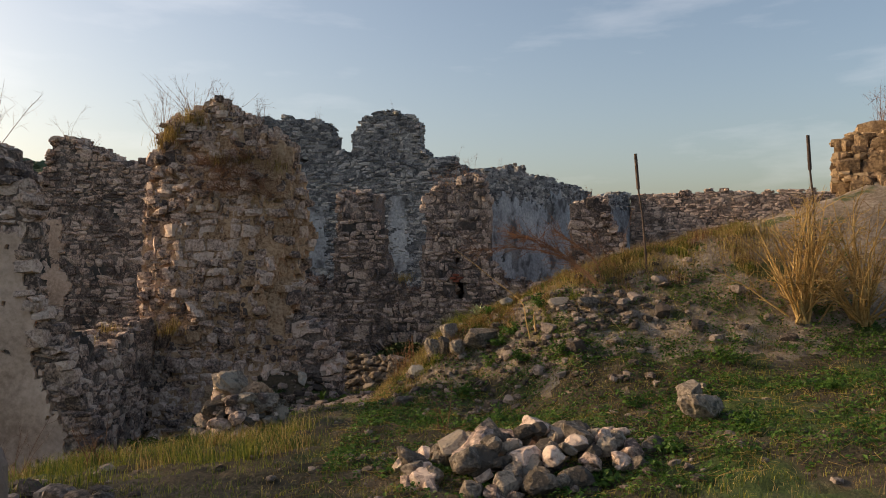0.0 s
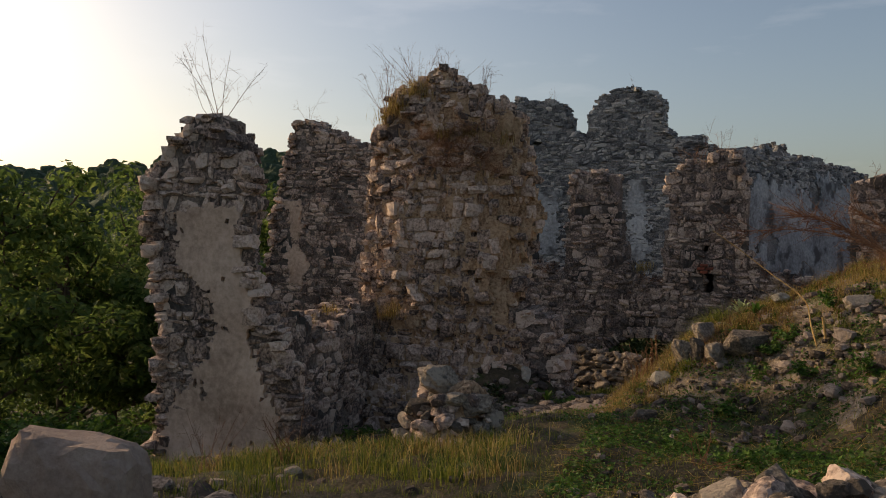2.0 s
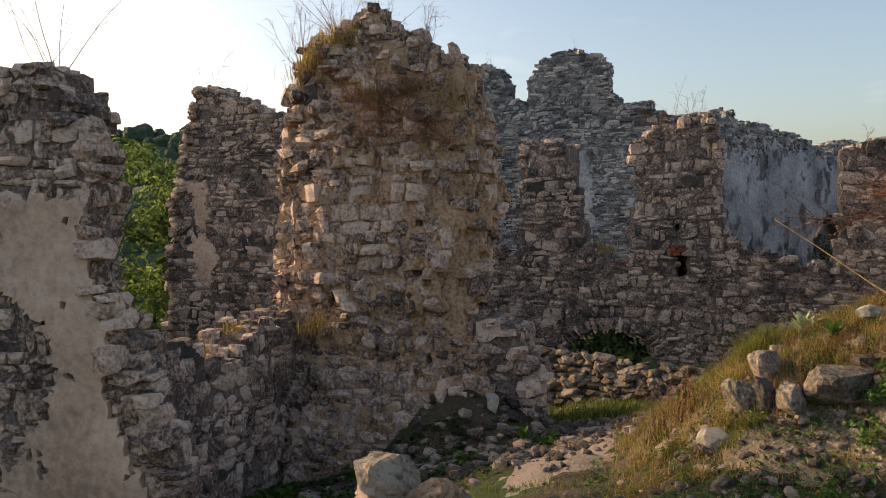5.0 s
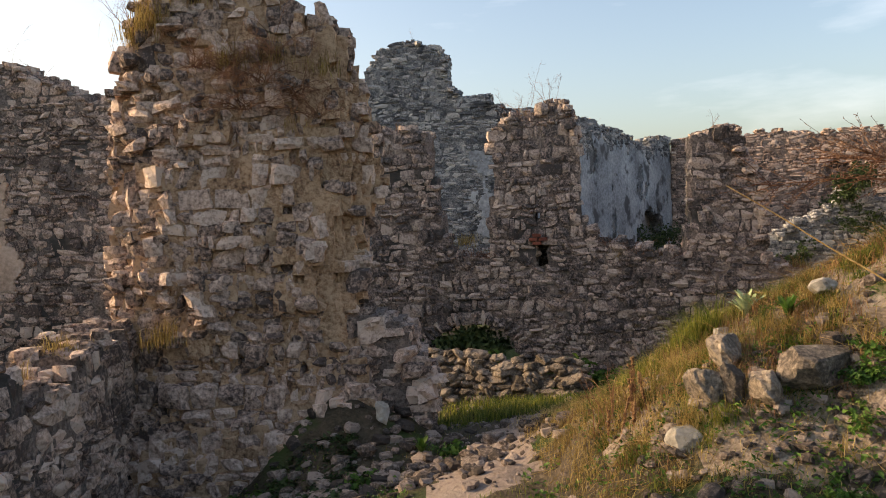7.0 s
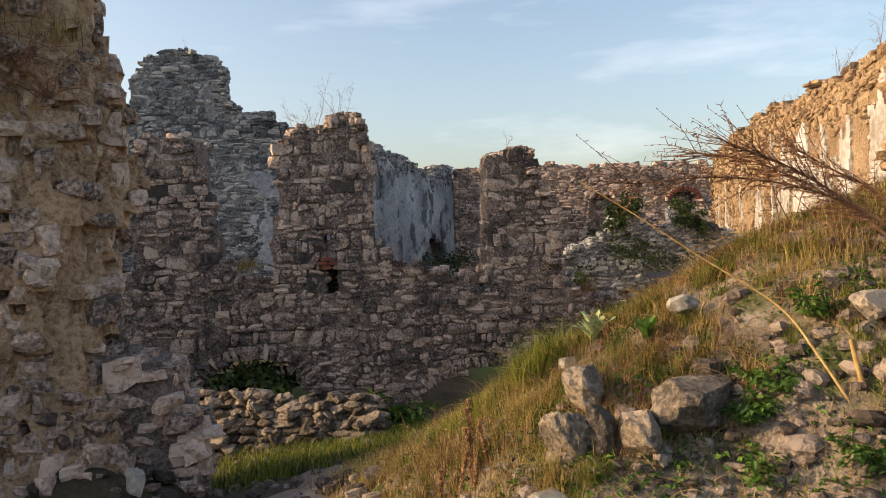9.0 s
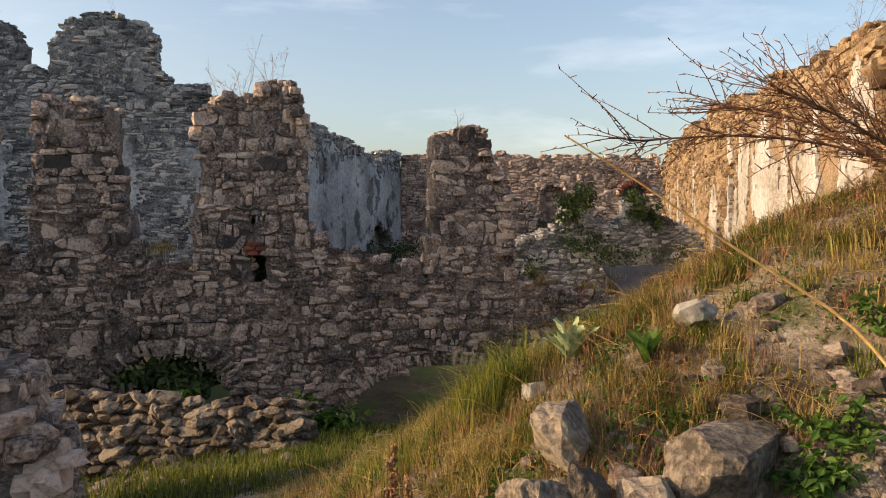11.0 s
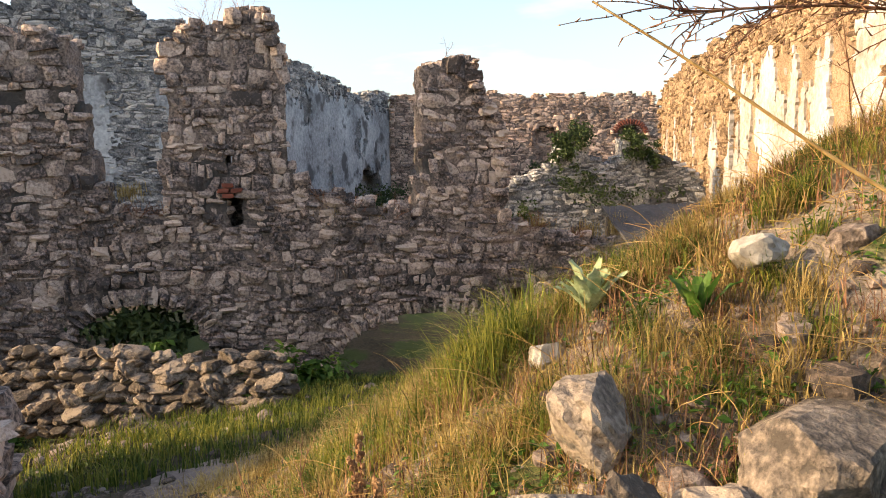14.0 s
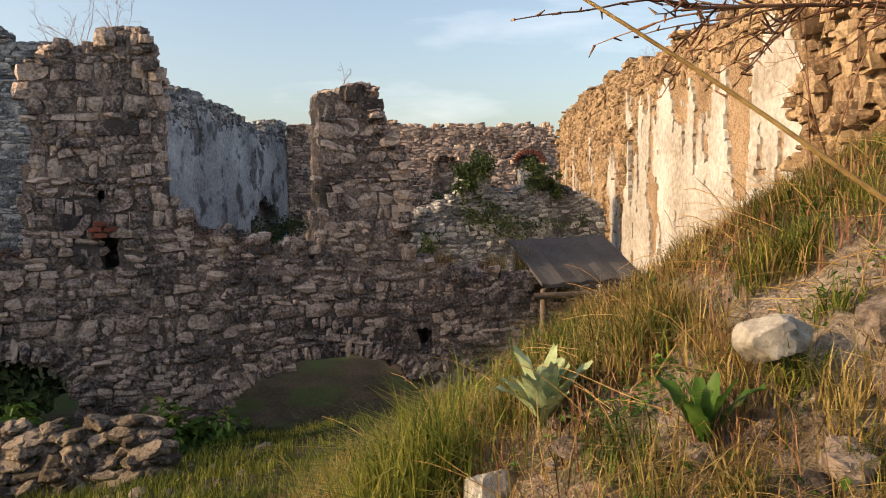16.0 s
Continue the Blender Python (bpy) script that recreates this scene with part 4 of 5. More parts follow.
# rods standing in the bank
for x, y, tz, lx in ((2.3, 8.7, 2.58, -0.09), (4.15, 8.6, 2.75, -0.06)):
    g_ = gz(x, y) - 0.1
    rod = tagged(empty("rod", (x, y, g_)), "thin rusty rod standing upright in the bank", "rod", "rods")
    tubes("shaft", [(np.array([[0, 0, 0], [lx * 0.5, 0, (tz - g_) * 0.5], [lx, 0, (tz - g_) * 0.72]]), 0.012, 0.011)], M_POLE, rod, 6)
    tubes("sleeve", [(np.array([[lx, 0, (tz - g_) * 0.72], [lx * 1.3, 0, tz - g_]]), 0.02, 0.018)], M_POLE, rod, 6)

# ---- grass ----
def area(n, x0, x1, y0, y1, keep, seed):
    r = np.random.default_rng(seed)
    x, y = r.uniform(x0, x1, n), r.uniform(y0, y1, n)
    k = keep(x, y, r)
    x, y = x[k], y[k]
    return np.stack([x, y, ground_z(x, y) - 0.01], 1)


def tufted(x, y, r, thr=0.0, f=2.2):
    return wob(x, y, 1.0, f) + 0.5 * wob(x, y, 5.0, f * 3) + r.uniform(-0.5, 0.5, x.shape) > thr


def off_path(x, y):
    return np.abs(x - np.interp(y, [0, 5, 8, 9.5, 11, 13, 16], [0.2, -1.6, -1.5, -1.5, -1.05, -0.2, 0.3])) > 0.4


def on_mound(x, y):
    return (x > -1.0) & (y > 8.2) & (y < 11.5)


def free(x, y):
    return ~((x > -5.0) & (x < -2.0) & (y > 11.1) & (y < 14)) & ~((x < -4.3) & (x > -6.3) & (y > 8.75) & (y < 9.55)) & ~((x < -4.4) & (x > -5.1) & (y > 8.9) & (y < 11.9))


blades("short_grass", area(70000, -6.5, 5.5, 2.6, 16.5, lambda x, y, r: tufted(x, y, r, 0.0) & free(x, y) & (off_path(x, y) | (y < 8)) & (~on_mound(x, y) | (r.random(x.shape) < 0.25)), 31), 0.06, 0.005, M_GRASS, 0.9, "short green grass over the ground")
blades("near_grass", area(42000, -3.2, 3.5, 4.2, 9.2, lambda x, y, r: tufted(x, y, r, 0.0, 3.0) & (~on_mound(x, y) | (r.random(x.shape) < 0.25)), 32), 0.06, 0.004, M_GRASS, 1.0, "short green grass with dry blades")
blades("dry_short_grass", area(42000, -4.5, 4.5, 3.5, 12, lambda x, y, r: tufted(x + 4, y, r, 0.2) & free(x, y) & off_path(x, y), 33), 0.065, 0.0035, M_DRY, 1.1, "dry straw-coloured grass over the ground")


def tufts(name, n, where, height, per, material, seed, lean=0.7, width=0.006, label="", spread=0.06):
    r = np.random.default_rng(seed)
    pts = []
    for _ in range(n):
        x, y = where(r)
        k = int(per * r.uniform(0.5, 1.4))
        xx, yy = x + r.normal(0, spread, k), y + r.normal(0, spread, k)
        pts.append(np.stack([xx, yy, ground_z(xx, yy) - 0.01], 1))
    return blades(name, np.concatenate(pts), height, width, material, lean, label)


def on_bank(r):
    x = r.uniform(-0.6, 3.6)
    return x, 9.0 + 0.12 * x + r.normal(0.25, 0.55)


def on_clump(r):
    """A spot on the bank inside one of its grassy clumps."""
    while True:
        x, y = on_bank(r)
        if wob(x, y, 2.0, 3.1) + 0.4 * wob(x, y, 7.0, 7.0) > 0.05:
            return x, y


tufts("dry_tufts", 210, on_clump, 0.13, 70, M_DRY, 41, 1.35, 0.0038, spread=0.03, label="long golden dry grass on the bank")
tufts("green_tufts", 230, on_clump, 0.11, 85, M_GRASS, 42, 1.2, 0.004, spread=0.03, label="yellow-green grass tufts on the bank")
tufts("sparse_straw", 120, on_bank, 0.09, 26, M_DRY, 40, 1.5, 0.0035, spread=0.05, label="sparse bent straw on the bank")
tufts("tall_edge_grass", 45, lambda r: (r.uniform(-0.4, 0.9), r.uniform(9.4, 10.3)), 0.15, 60, M_GRASS, 43, 0.8, 0.004, "tall green grass at the edge of the hollow")
tufts("bank_straw", 190, lambda r: (r.uniform(-0.85, 0.5), r.uniform(8.4, 11.6)), 0.12, 60, M_DRY, 44, 1.0, 0.003, "ochre dry grass down the face of the bank")
tufts("hollow_grass", 330, lambda r: (r.normal(0.2, 1.6), r.uniform(12.2, 17.4)), 0.16, 60, M_GRASS, 45, 0.7, 0.009, "lush green grass in the hollow", 0.12)
tufts("lip_grass", 50, lambda r: (r.uniform(-4, -1.2), r.normal(6.3, 0.5)), 0.16, 70, M_GRASS, 46, 0.8, 0.006, "grass on the lip above the hollow", 0.1)
tufts("lip_straw", 40, lambda r: (r.uniform(-4, -1.0), r.normal(6.6, 0.5)), 0.17, 50, M_DRY, 47, 0.9, 0.005, "dry grass on the lip above the hollow", 0.1)
tufts("tall_dry_grass", 60, lambda r: (r.uniform(1.2, 3.8), r.normal(8.9, 0.3)), 0.16, 60, M_DRY, 48, 0.8, 0.004, "tall golden grass on the crest", 0.1)

tufts("russet_tufts", 210, on_bank, 0.13, 40, M_STALK, 49, 1.0, 0.003, "russet dead stalks among the grass", 0.05)
# low leafy cover between the grass
def cover(name, n, box, keep, size, seed, label, material=M_LEAF):
    P = area(n, *box, keep, seed)
    r = np.random.default_rng(seed)
    P[:, 2] += r.uniform(0.0, 0.06, len(P))
    N = np.stack([r.normal(0, 0.5, len(P)), r.normal(0, 0.5, len(P)), np.ones(len(P))], 1)
    tagged(leaf_cloud(name, P, N, size, material), label, "ground cover", kind="stuff")


cover("ground_cover", 70000, (-0.8, 4.5, 4.3, 9.0), lambda x, y, r: tufted(x, y, r, 0.05, 1.6) & ((y < 8.2) | (r.random(x.shape) < 0.4)), 0.034, 91, "small green leaves covering the ground")
cover("hollow_cover", 16000, (-5.5, 0.3, 7.5, 11.2), lambda x, y, r: tufted(x + 2, y, r, 0.35, 1.4) & free(x, y) & off_path(x, y), 0.035, 92, "dark green leaves covering the slope")
cover("bank_cover", 60000, (-0.6, 3.0, 8.3, 10.6), lambda x, y, r: tufted(x, y + 3, r, 0.55, 3.4), 0.02, 93, "small green leaves on the bank")
cover("hollow_ivy", 26000, (-4.4, -2.3, 8.8, 11.3), lambda x, y, r: tufted(x, y, r, -0.25, 1.4) & free(x, y), 0.05, 96, "dark ivy covering the hollow beside the tower", M_IVY)
cover("slope_cover", 30000, (-10.5, -6.3, 8.0, 12.5), lambda x, y, r: tufted(x, y, r, -0.1, 1.2), 0.07, 97, "bright green low plants at the edge of the slope")
cover("foot_ivy", 14000, (-3.2, 2.6, 16.0, 18.3), lambda x, y, r: tufted(x, y, r, -0.2, 1.4), 0.06, 98, "dark green plants at the foot of the arches", M_IVY)
# dead straw lying on the soil
sr = np.random.default_rng(94)
SX, SY = sr.uniform(-0.9, 3.5, 5000), sr.uniform(4.4, 10.2, 5000)
SZ = ground_z(SX, SY)
sa_, sl_ = sr.uniform(0, 6.28, 5000), sr.uniform(0.04, 0.16, 5000)
straw = []
for x, y, z, a_, l_ in zip(SX, SY, SZ, sa_, sl_):
    straw.append((np.array([[x, y, z + 0.01], [x + l_ * math.cos(a_), y + l_ * math.sin(a_), gz(x + l_ * math.cos(a_), y + l_ * math.sin(a_)) + 0.025]]), 0.0017, 0.001))
tagged(tubes("fallen_straw", straw, M_DRY, None, 3), "dead straw and twigs lying on the soil", "straw", kind="stuff")

br = np.random.default_rng(95)
bents = []
for _ in range(900):
    x, y = on_bank(br)
    a_ = br.uniform(0, 6.28)
    bents.append((bent((x, y, gz(x, y)), (math.cos(a_), math.sin(a_), br.uniform(0.3, 1.6)), br.uniform(0.1, 0.32), br, 6, 0.16, 0.1), 0.0016, 0.0008))
tagged(tubes("bent_stalks", bents, M_GOLD, None, 3), "thin bent dead stalks tangled over the bank", "straw", kind="stuff")

# ---- leafy weeds ----
def weed(at, height, spread, n, seed, size=0.06, label="leafy green nettle-like weed", material=M_LEAF):
    r = np.random.default_rng(seed)
    root = tagged(empty("weed", at), label, "weed", "leafy weeds")
    lines, P, N = [], [], []
    for _ in range(n):
        d = np.array([r.normal(0, spread), r.normal(0, spread), height])
        ln = bent((r.normal(0, spread * 0.3), r.normal(0, spread * 0.3), 0), d, height * r.uniform(0.6, 1.2), r, 5, 0, 0.08)
        lines.append((ln, 0.004, 0.002))
        for p in ln[1:]:
            for _k in range(5):
                o = r.standard_normal(3) * size * 0.6
                o[2] *= 0.3
                P.append(p + o)
                N.append(np.array([o[0], o[1], size * 0.9]))
    for ln in lines:
        tubes("stem", [ln], M_LEAF, root, 3)
    tagged(leaf_cloud("foliage", np.array(P), np.array(N), size, material, root), kind="stuff")
    return root


wr = np.random.default_rng(77)
for x, y, h, s, n in ((0.62, 8.36, 0.15, 0.1, 10), (0.75, 8.42, 0.14, 0.12, 10), (0.5, 8.2, 0.16, 0.12, 10), (0.8, 8.0, 0.16, 0.14, 9), (1.1, 8.5, 0.16, 0.1, 7), (0.2, 7.9, 0.14, 0.16, 9), (1.6, 6.4, 0.14, 0.2, 10),
                      (2.1, 5.3, 0.16, 0.22, 12), (0.3, 6.6, 0.16, 0.2, 12), (0.6, 6.9, 0.16, 0.2, 12), (0.0, 6.9, 0.14, 0.22, 10), (1.5, 5.0, 0.14, 0.16, 8), (0.9, 4.7, 0.12, 0.14, 7), (1.2, 7.6, 0.16, 0.2, 10), (2.6, 7.0, 0.18, 0.2, 10), (3.0, 6.2, 0.16, 0.25, 12)):
    weed((x, y, gz(x, y)), h, s, n, int(wr.integers(1e6)), 0.036)
for x, y, h, s, n in ((-3.2, 10.6, 0.18, 0.3, 14), (-3.9, 10.2, 0.2, 0.3, 16), (-4.5, 9.8, 0.18, 0.35, 16), (-1.95, 12.3, 0.2, 0.15, 8), (-1.5, 11.0, 0.12, 0.1, 6), (-2.3, 10.5, 0.14, 0.15, 8), (-3.6, 9.5, 0.15, 0.3, 12), (-2.9, 9.8, 0.13, 0.25, 10)):
    weed((x, y, gz(x, y)), h, s, n, int(wr.integers(1e6)), 0.06, "dark green weed at the foot of the tower")
for x, y, h, s, n in ((0.55, 16.6, 0.5, 0.45, 40), (1.0, 16.7, 0.4, 0.5, 36), (-0.6, 17.2, 0.75, 0.4, 26), (0.1, 16.9, 0.4, 0.3, 18), (-2.4, 16.9, 0.5, 0.4, 22), (-1.7, 17.2, 0.4, 0.35, 16)):
    weed((x, y, gz(x, y)), h, s, n, int(wr.integers(1e6)), 0.12, "dark bushy weed behind the dry wall")

# woolly rosettes on the bank
def rosette(at, n, length, seed, material, label):
    r = np.random.default_rng(seed)
    root = tagged(empty("rosette_plant", at), label, "plant")
    for k in range(n):
        a_ = k * 2.4 + r.uniform(-0.2, 0.2)
        rise = 1.54 - 0.62 * k / n
        L = length * r.uniform(0.8, 1.1)
        V, F = [], []
        m = 9
        for i in range(m):
            u = i / (m - 1)
            rad = L * u * math.cos(rise - 0.2 * u)
            z = L * u * math.sin(max(-0.3, rise - 0.3 * u * u))
            w = 0.105 * length * (math.sin(math.pi * min(1, u * 0.93 + 0.05)) ** 0.8) + 0.004
            for j, sx in enumerate((-1, -0.5, 0, 0.5, 1)):
                V.append((rad, sx * w, z + 0.35 * w * abs(sx) + 0.006 * abs(sx) * math.sin(i * 2.4 + j * 2 + k)))
        for i in range(m - 1):
            for j in range(4):
                F.append([i * 5 + j, i * 5 + j + 1, i * 5 + j + 6, i * 5 + j + 5])
        ob = mesh_object("leaf", V, F, material, root, smooth=True)
        ob.rotation_euler = (0, 0, a_)
    return root


rosette((0.42, 9.4, gz(0.42, 9.4)), 18, 0.18, 5, M_PALELEAF, "pale woolly-leaved rosette plant on the bank")
rosette((0.52, 9.02, gz(0.52, 9.02)), 7, 0.16, 6, M_LEAF, "small dark green rosette among grass")
rosette((-1.75, 10.9, gz(-1.75, 10.9) + 0.03), 8, 0.16, 7, M_LEAF, "small green rosette in the scree")

# ---- dry shrubs and stalks ----
def shrub(at, stems, height, seed, r0=0.008, spread=0.5, twigs=6, material=M_STALK, label="", bias=(0, 0), tl=0.35, droop=0.02):
    r = np.random.default_rng(seed)
    root = tagged(empty("dry_shrub", at), label, "shrub")
    main, fine = [], []
    for _ in range(stems):
        d = np.array([r.normal(bias[0], spread), r.normal(bias[1], spread), 1.0])
        L = height * r.uniform(0.55, 1.15)
        ln = bent((r.normal(0, 0.04), r.normal(0, 0.04), -0.03), d, L, r, 9, droop, 0.08)
        main.append((ln, r0 * r.uniform(0.6, 1.1), r0 * 0.25))
        for _t in range(twigs):
            i = int(r.integers(3, 9))
            dd = ln[i] - ln[i - 1]
            dd = dd / np.linalg.norm(dd) + r.standard_normal(3) * 0.55
            tw = bent(ln[i], dd, L * tl * r.uniform(0.4, 1.1), r, 6, 0.02, 0.12)
            fine.append((tw, r0 * 0.35, r0 * 0.12))
            for _b in range(3):
                j = int(r.integers(2, 6))
                fine.append((bent(tw[j], (tw[j] - tw[j - 1]) * 8 / max(L, 0.2) + r.standard_normal(3) * 0.5, L * tl * 0.3, r, 3, 0, 0.2), r0 * 0.2, r0 * 0.1))
    for ln in main:
        tubes("stem", [ln], material, root, 5)
    tagged(tubes("twig_spray", fine, material, root, 3), kind="stuff")
    return root


shrub((3.55, 7.7, gz(3.55, 7.7)), 46, 1.15, 51, 0.015, 0.5, 5, M_GOLD, "tall bushy golden dry stalks on the bank")
shrub((4.1, 7.6, gz(4.1, 7.6)), 40, 1.15, 52, 0.015, 0.5, 5, M_GOLD, "tall bushy golden dry stalks on the bank")
shrub((2.2, 9.9, gz(2.2, 9.9)), 5, 0.8, 55, 0.005, 0.4, 5, M_STALK, "thin leafless stalks on the crest")
shrub((-0.55, 9.3, gz(-0.55, 9.3)), 7, 0.42, 56, 0.005, 0.2, 3, M_STALK, "brown seed stalks at the foot of the bank")
shrub((-2.9, 6.4, gz(-2.9, 6.4)), 8, 0.6, 57, 0.004, 0.4, 4, M_STALK, "thin reddish stalks above the hollow")
shrub((-3.5, 6.3, gz(-3.5, 6.3)), 8, 0.6, 58, 0.004, 0.4, 4, M_STALK, "thin reddish stalks above the hollow")
shrub((0.0, 6.5, gz(0.0, 6.5)), 9, 0.4, 59, 0.004, 0.9, 4, M_STALK, "dead twigs lying in the grass")
shrub((1.6, 8.9, gz(1.6, 8.9)), 9, 0.5, 60, 0.005, 0.45, 6, M_STALK, "brown leafless bush on the crest")

def seed_spike(at, height, seed):
    """Dead upright spike set with dry seed capsules."""
    r = np.random.default_rng(seed)
    root = tagged(empty("seed_spike", at), "dead brown seed spike of a tall weed on the bank", "dead plant", "seed spikes")
    ln = bent((0, 0, -0.02), (r.normal(0, 0.14), r.normal(0, 0.14), 1), height, r, 10, 0, 0.05)
    tubes("stem", [(ln, 0.0035, 0.002)], M_STALK, root, 5)
    ms_, ks_ = [], []
    for i in range(90):
        u = r.uniform(0.35, 1.0) * 10
        k = min(9, int(u))
        p = ln[k] + (ln[k + 1] - ln[k]) * (u - k)
        a_ = r.uniform(0, 6.28)
        w_ = r.uniform(0.006, 0.011)
        ms_.append(place(p + np.array([math.cos(a_), math.sin(a_), 0.2]) * 0.007, (r.uniform(-0.5, 0.5), r.uniform(-0.5, 0.5), a_), (w_, w_, w_ * 1.3)))
        ks_.append(int(r.integers(8)))
    joined("capsule_spray", ms_, PEBBLES, ks_, M_CAPSULE, root)
    return root


M_CAPSULE = mat("dry_seed_capsule", [(0.12, 0.06, 0.03), (0.26, 0.14, 0.065), (0.38, 0.23, 0.11)], 20, vary=0.4, fine=60, island=True)
for i, (x, y, h) in enumerate(((-0.52, 9.0, 0.34), (-0.42, 9.05, 0.3), (-0.40, 9.12, 0.36), (-0.34, 9.0, 0.26), (-0.45, 8.92, 0.22), (-0.36, 9.2, 0.34), (-0.55, 9.15, 0.24))):
    seed_spike((x, y, gz(x, y)), h, 330 + i)
tufts("arching_grass", 16, lambda r: (r.normal(0.12, 0.09), r.normal(9.55, 0.1)), 0.26, 60, M_GRASS, 401, 1.1, 0.004, "tall arching green grass on the brow of the bank", 0.05)

# arching thorny shrub on the bank
thorn = tagged(empty("thorn_shrub", (0, 0, 0)), "arching leafless thorny shrub with pale stems on the bank", "shrub")
tr_ = np.random.default_rng(9)


def arch_line(pts, n=22):
    pts = np.array(pts, float)
    t = np.linspace(0, len(pts) - 1, n)
    i = np.clip(t.astype(int), 0, len(pts) - 2)
    f = (t - i)[:, None]
    g = lambda k: pts[np.clip(k, 0, len(pts) - 1)]
    p0, p1, p2, p3 = g(i - 1), g(i), g(i + 1), g(i + 2)
    return 0.5 * (2 * p1 + (p2 - p0) * f + (2 * p0 - 5 * p1 + 4 * p2 - p3) * f ** 2 + (3 * p1 - p0 - 3 * p2 + p3) * f ** 3)


main_stem = arch_line([(0.93, 8.12, 0.5), (0.89, 8.3, 0.74), (0.86, 8.5, 0.94), (0.6, 8.68, 1.16), (0.36, 8.82, 1.36), (0.14, 8.95, 1.53)])
tubes("stem", [(main_stem, 0.007, 0.0028)], M_GOLD, thorn, 7, "pale bare arching stem")
tubes("snag", [(arch_line([(0.97, 8.1, 0.45), (0.98, 8.16, 0.62), (0.96, 8.2, 0.82)], 8), 0.015, 0.009)], M_GOLD, thorn, 7, "broken pale stem")
limbs = [arch_line([(1.8, 8.5, 1.0), (1.6, 8.55, 1.25), (1.25, 8.7, 1.46), (0.85, 8.85, 1.54), (0.4, 8.95, 1.52)]),
         arch_line([(1.8, 8.5, 1.0), (1.5, 8.7, 1.35), (1.15, 8.9, 1.6), (0.85, 9.05, 1.68)]),
         arch_line([(1.8, 8.5, 1.0), (1.4, 8.65, 1.4), (1.1, 8.7, 1.58), (0.85, 8.75, 1.68)]),
         arch_line([(1.8, 8.55, 1.0), (1.7, 8.7, 1.4), (1.5, 8.85, 1.58), (1.35, 8.95, 1.7)])]
tw_, th_ = [], []
for ln in limbs:
    tubes("limb", [(ln, 0.008, 0.003)], M_STALK, thorn, 6)
    for i in range(6, 22):
        d = ln[i] - ln[i - 1]
        d /= np.linalg.norm(d)
        for _k in range(4):
            tw = bent(ln[i], d + tr_.standard_normal(3) * 0.45 + np.array([-0.1, 0, -0.02]), tr_.uniform(0.1, 0.36), tr_, 8, 0, 0.08)
            tw_.append((tw, 0.0026, 0.001))
            for p in tw[1:]:
                th_.append((np.array([p, p + tr_.standard_normal(3) * 0.013]), 0.0028, 0.001))
tagged(tubes("twig_spray", tw_, M_STALK, thorn, 3), kind="stuff")
tagged(tubes("thorn_spray", th_, M_STALK, thorn, 3), kind="stuff")

# dead weeds on the wall tops
def on_wall(x, y, z, n, h, seed, label="dead dry weeds growing on the wall top", material=M_STALK, **kw):
    shrub((x, y, z), n, h, seed, 0.005, 0.35, 6, material, label, **kw)


for i, (x, y, z, n, h) in enumerate(((-3.9, 12.1, 3.5, 12, 0.85), (-4.4, 12.1, 3.3, 10, 0.9), (-3.4, 12.1, 3.6, 10, 0.7), (-2.9, 12.0, 3.4, 8, 0.6), (-5.35, 9.1, 2.8, 7, 0.95), (-8.5, 18.3, 3.9, 3, 0.8), (-9.0, 18.3, 4.2, 3, 0.9), (0.2, 18.4, 3.0, 5, 0.95), (0.55, 18.3, 3.2, 5, 0.9), (-0.1, 18.5, 2.85, 4, 0.8),
                                      (3.3, 17.8, 2.7, 2, 0.5), (-2.0, 29.9, 6.8, 4, 0.7), (-5.0, 30.5, 6.6, 4, 0.8), (2.2, 31.4, 4.7, 5, 0.8), (4.8, 35, 4.5, 4, 0.7), (-2.3, 18.8, 2.75, 4, 0.4), (7.9, 13.9, 3.8, 7, 0.9), (8.5, 15.0, 3.9, 7, 0.8), (9.6, 17.0, 3.9, 7, 0.7), (12, 21.0, 3.8, 7, 0.7))):
    on_wall(x, y, z, n, h, 200 + i)
for i, (x, dy, z) in enumerate(((-1.3, -0.05, 0.62), (-0.9, -0.05, 0.6), (-0.6, -0.05, 0.62), (1.5, -0.05, 0.75), (2.0, -0.05, 0.6), (2.5, -0.05, 0.5), (4.5, -0.05, 0.25), (5.2, -0.05, 0.1), (-3.2, -0.05, 0.8), (-3.0, -0.1, 0.75))):
    shrub((x, 19.0 - (x + 4.5) * 0.182 - dy, z), 12, 0.34, 240 + i, 0.006, 0.9, 6, M_STALK, "low dead brush on the ledge of the old wall")
# brush hanging over the tower's brow
for i, (x, z) in enumerate(((-3.4, 2.8), (-3.1, 2.75), (-3.7, 2.9), (-2.8, 2.6), (-3.3, 2.5), (-2.6, 2.4), (-3.0, 3.0))):
    shrub((x, 11.5 + 0.06 * z, z), 18, 0.55, 300 + i, 0.005, 0.9, 6, M_STALK, "dead brush hanging on the tower wall", (0, -0.9), 0.4, 0.12)


def wall_tuft(P0, n, h, seed, material=M_DRY, label="dry grass tuft on the old wall"):
    r = np.random.default_rng(seed)
    P = np.array(P0) + r.normal(0, 1, (n, 3)) * np.array([0.1, 0.06, 0.04])
    blades("wall_tuft", P, h, 0.006, material, 0.9, label)


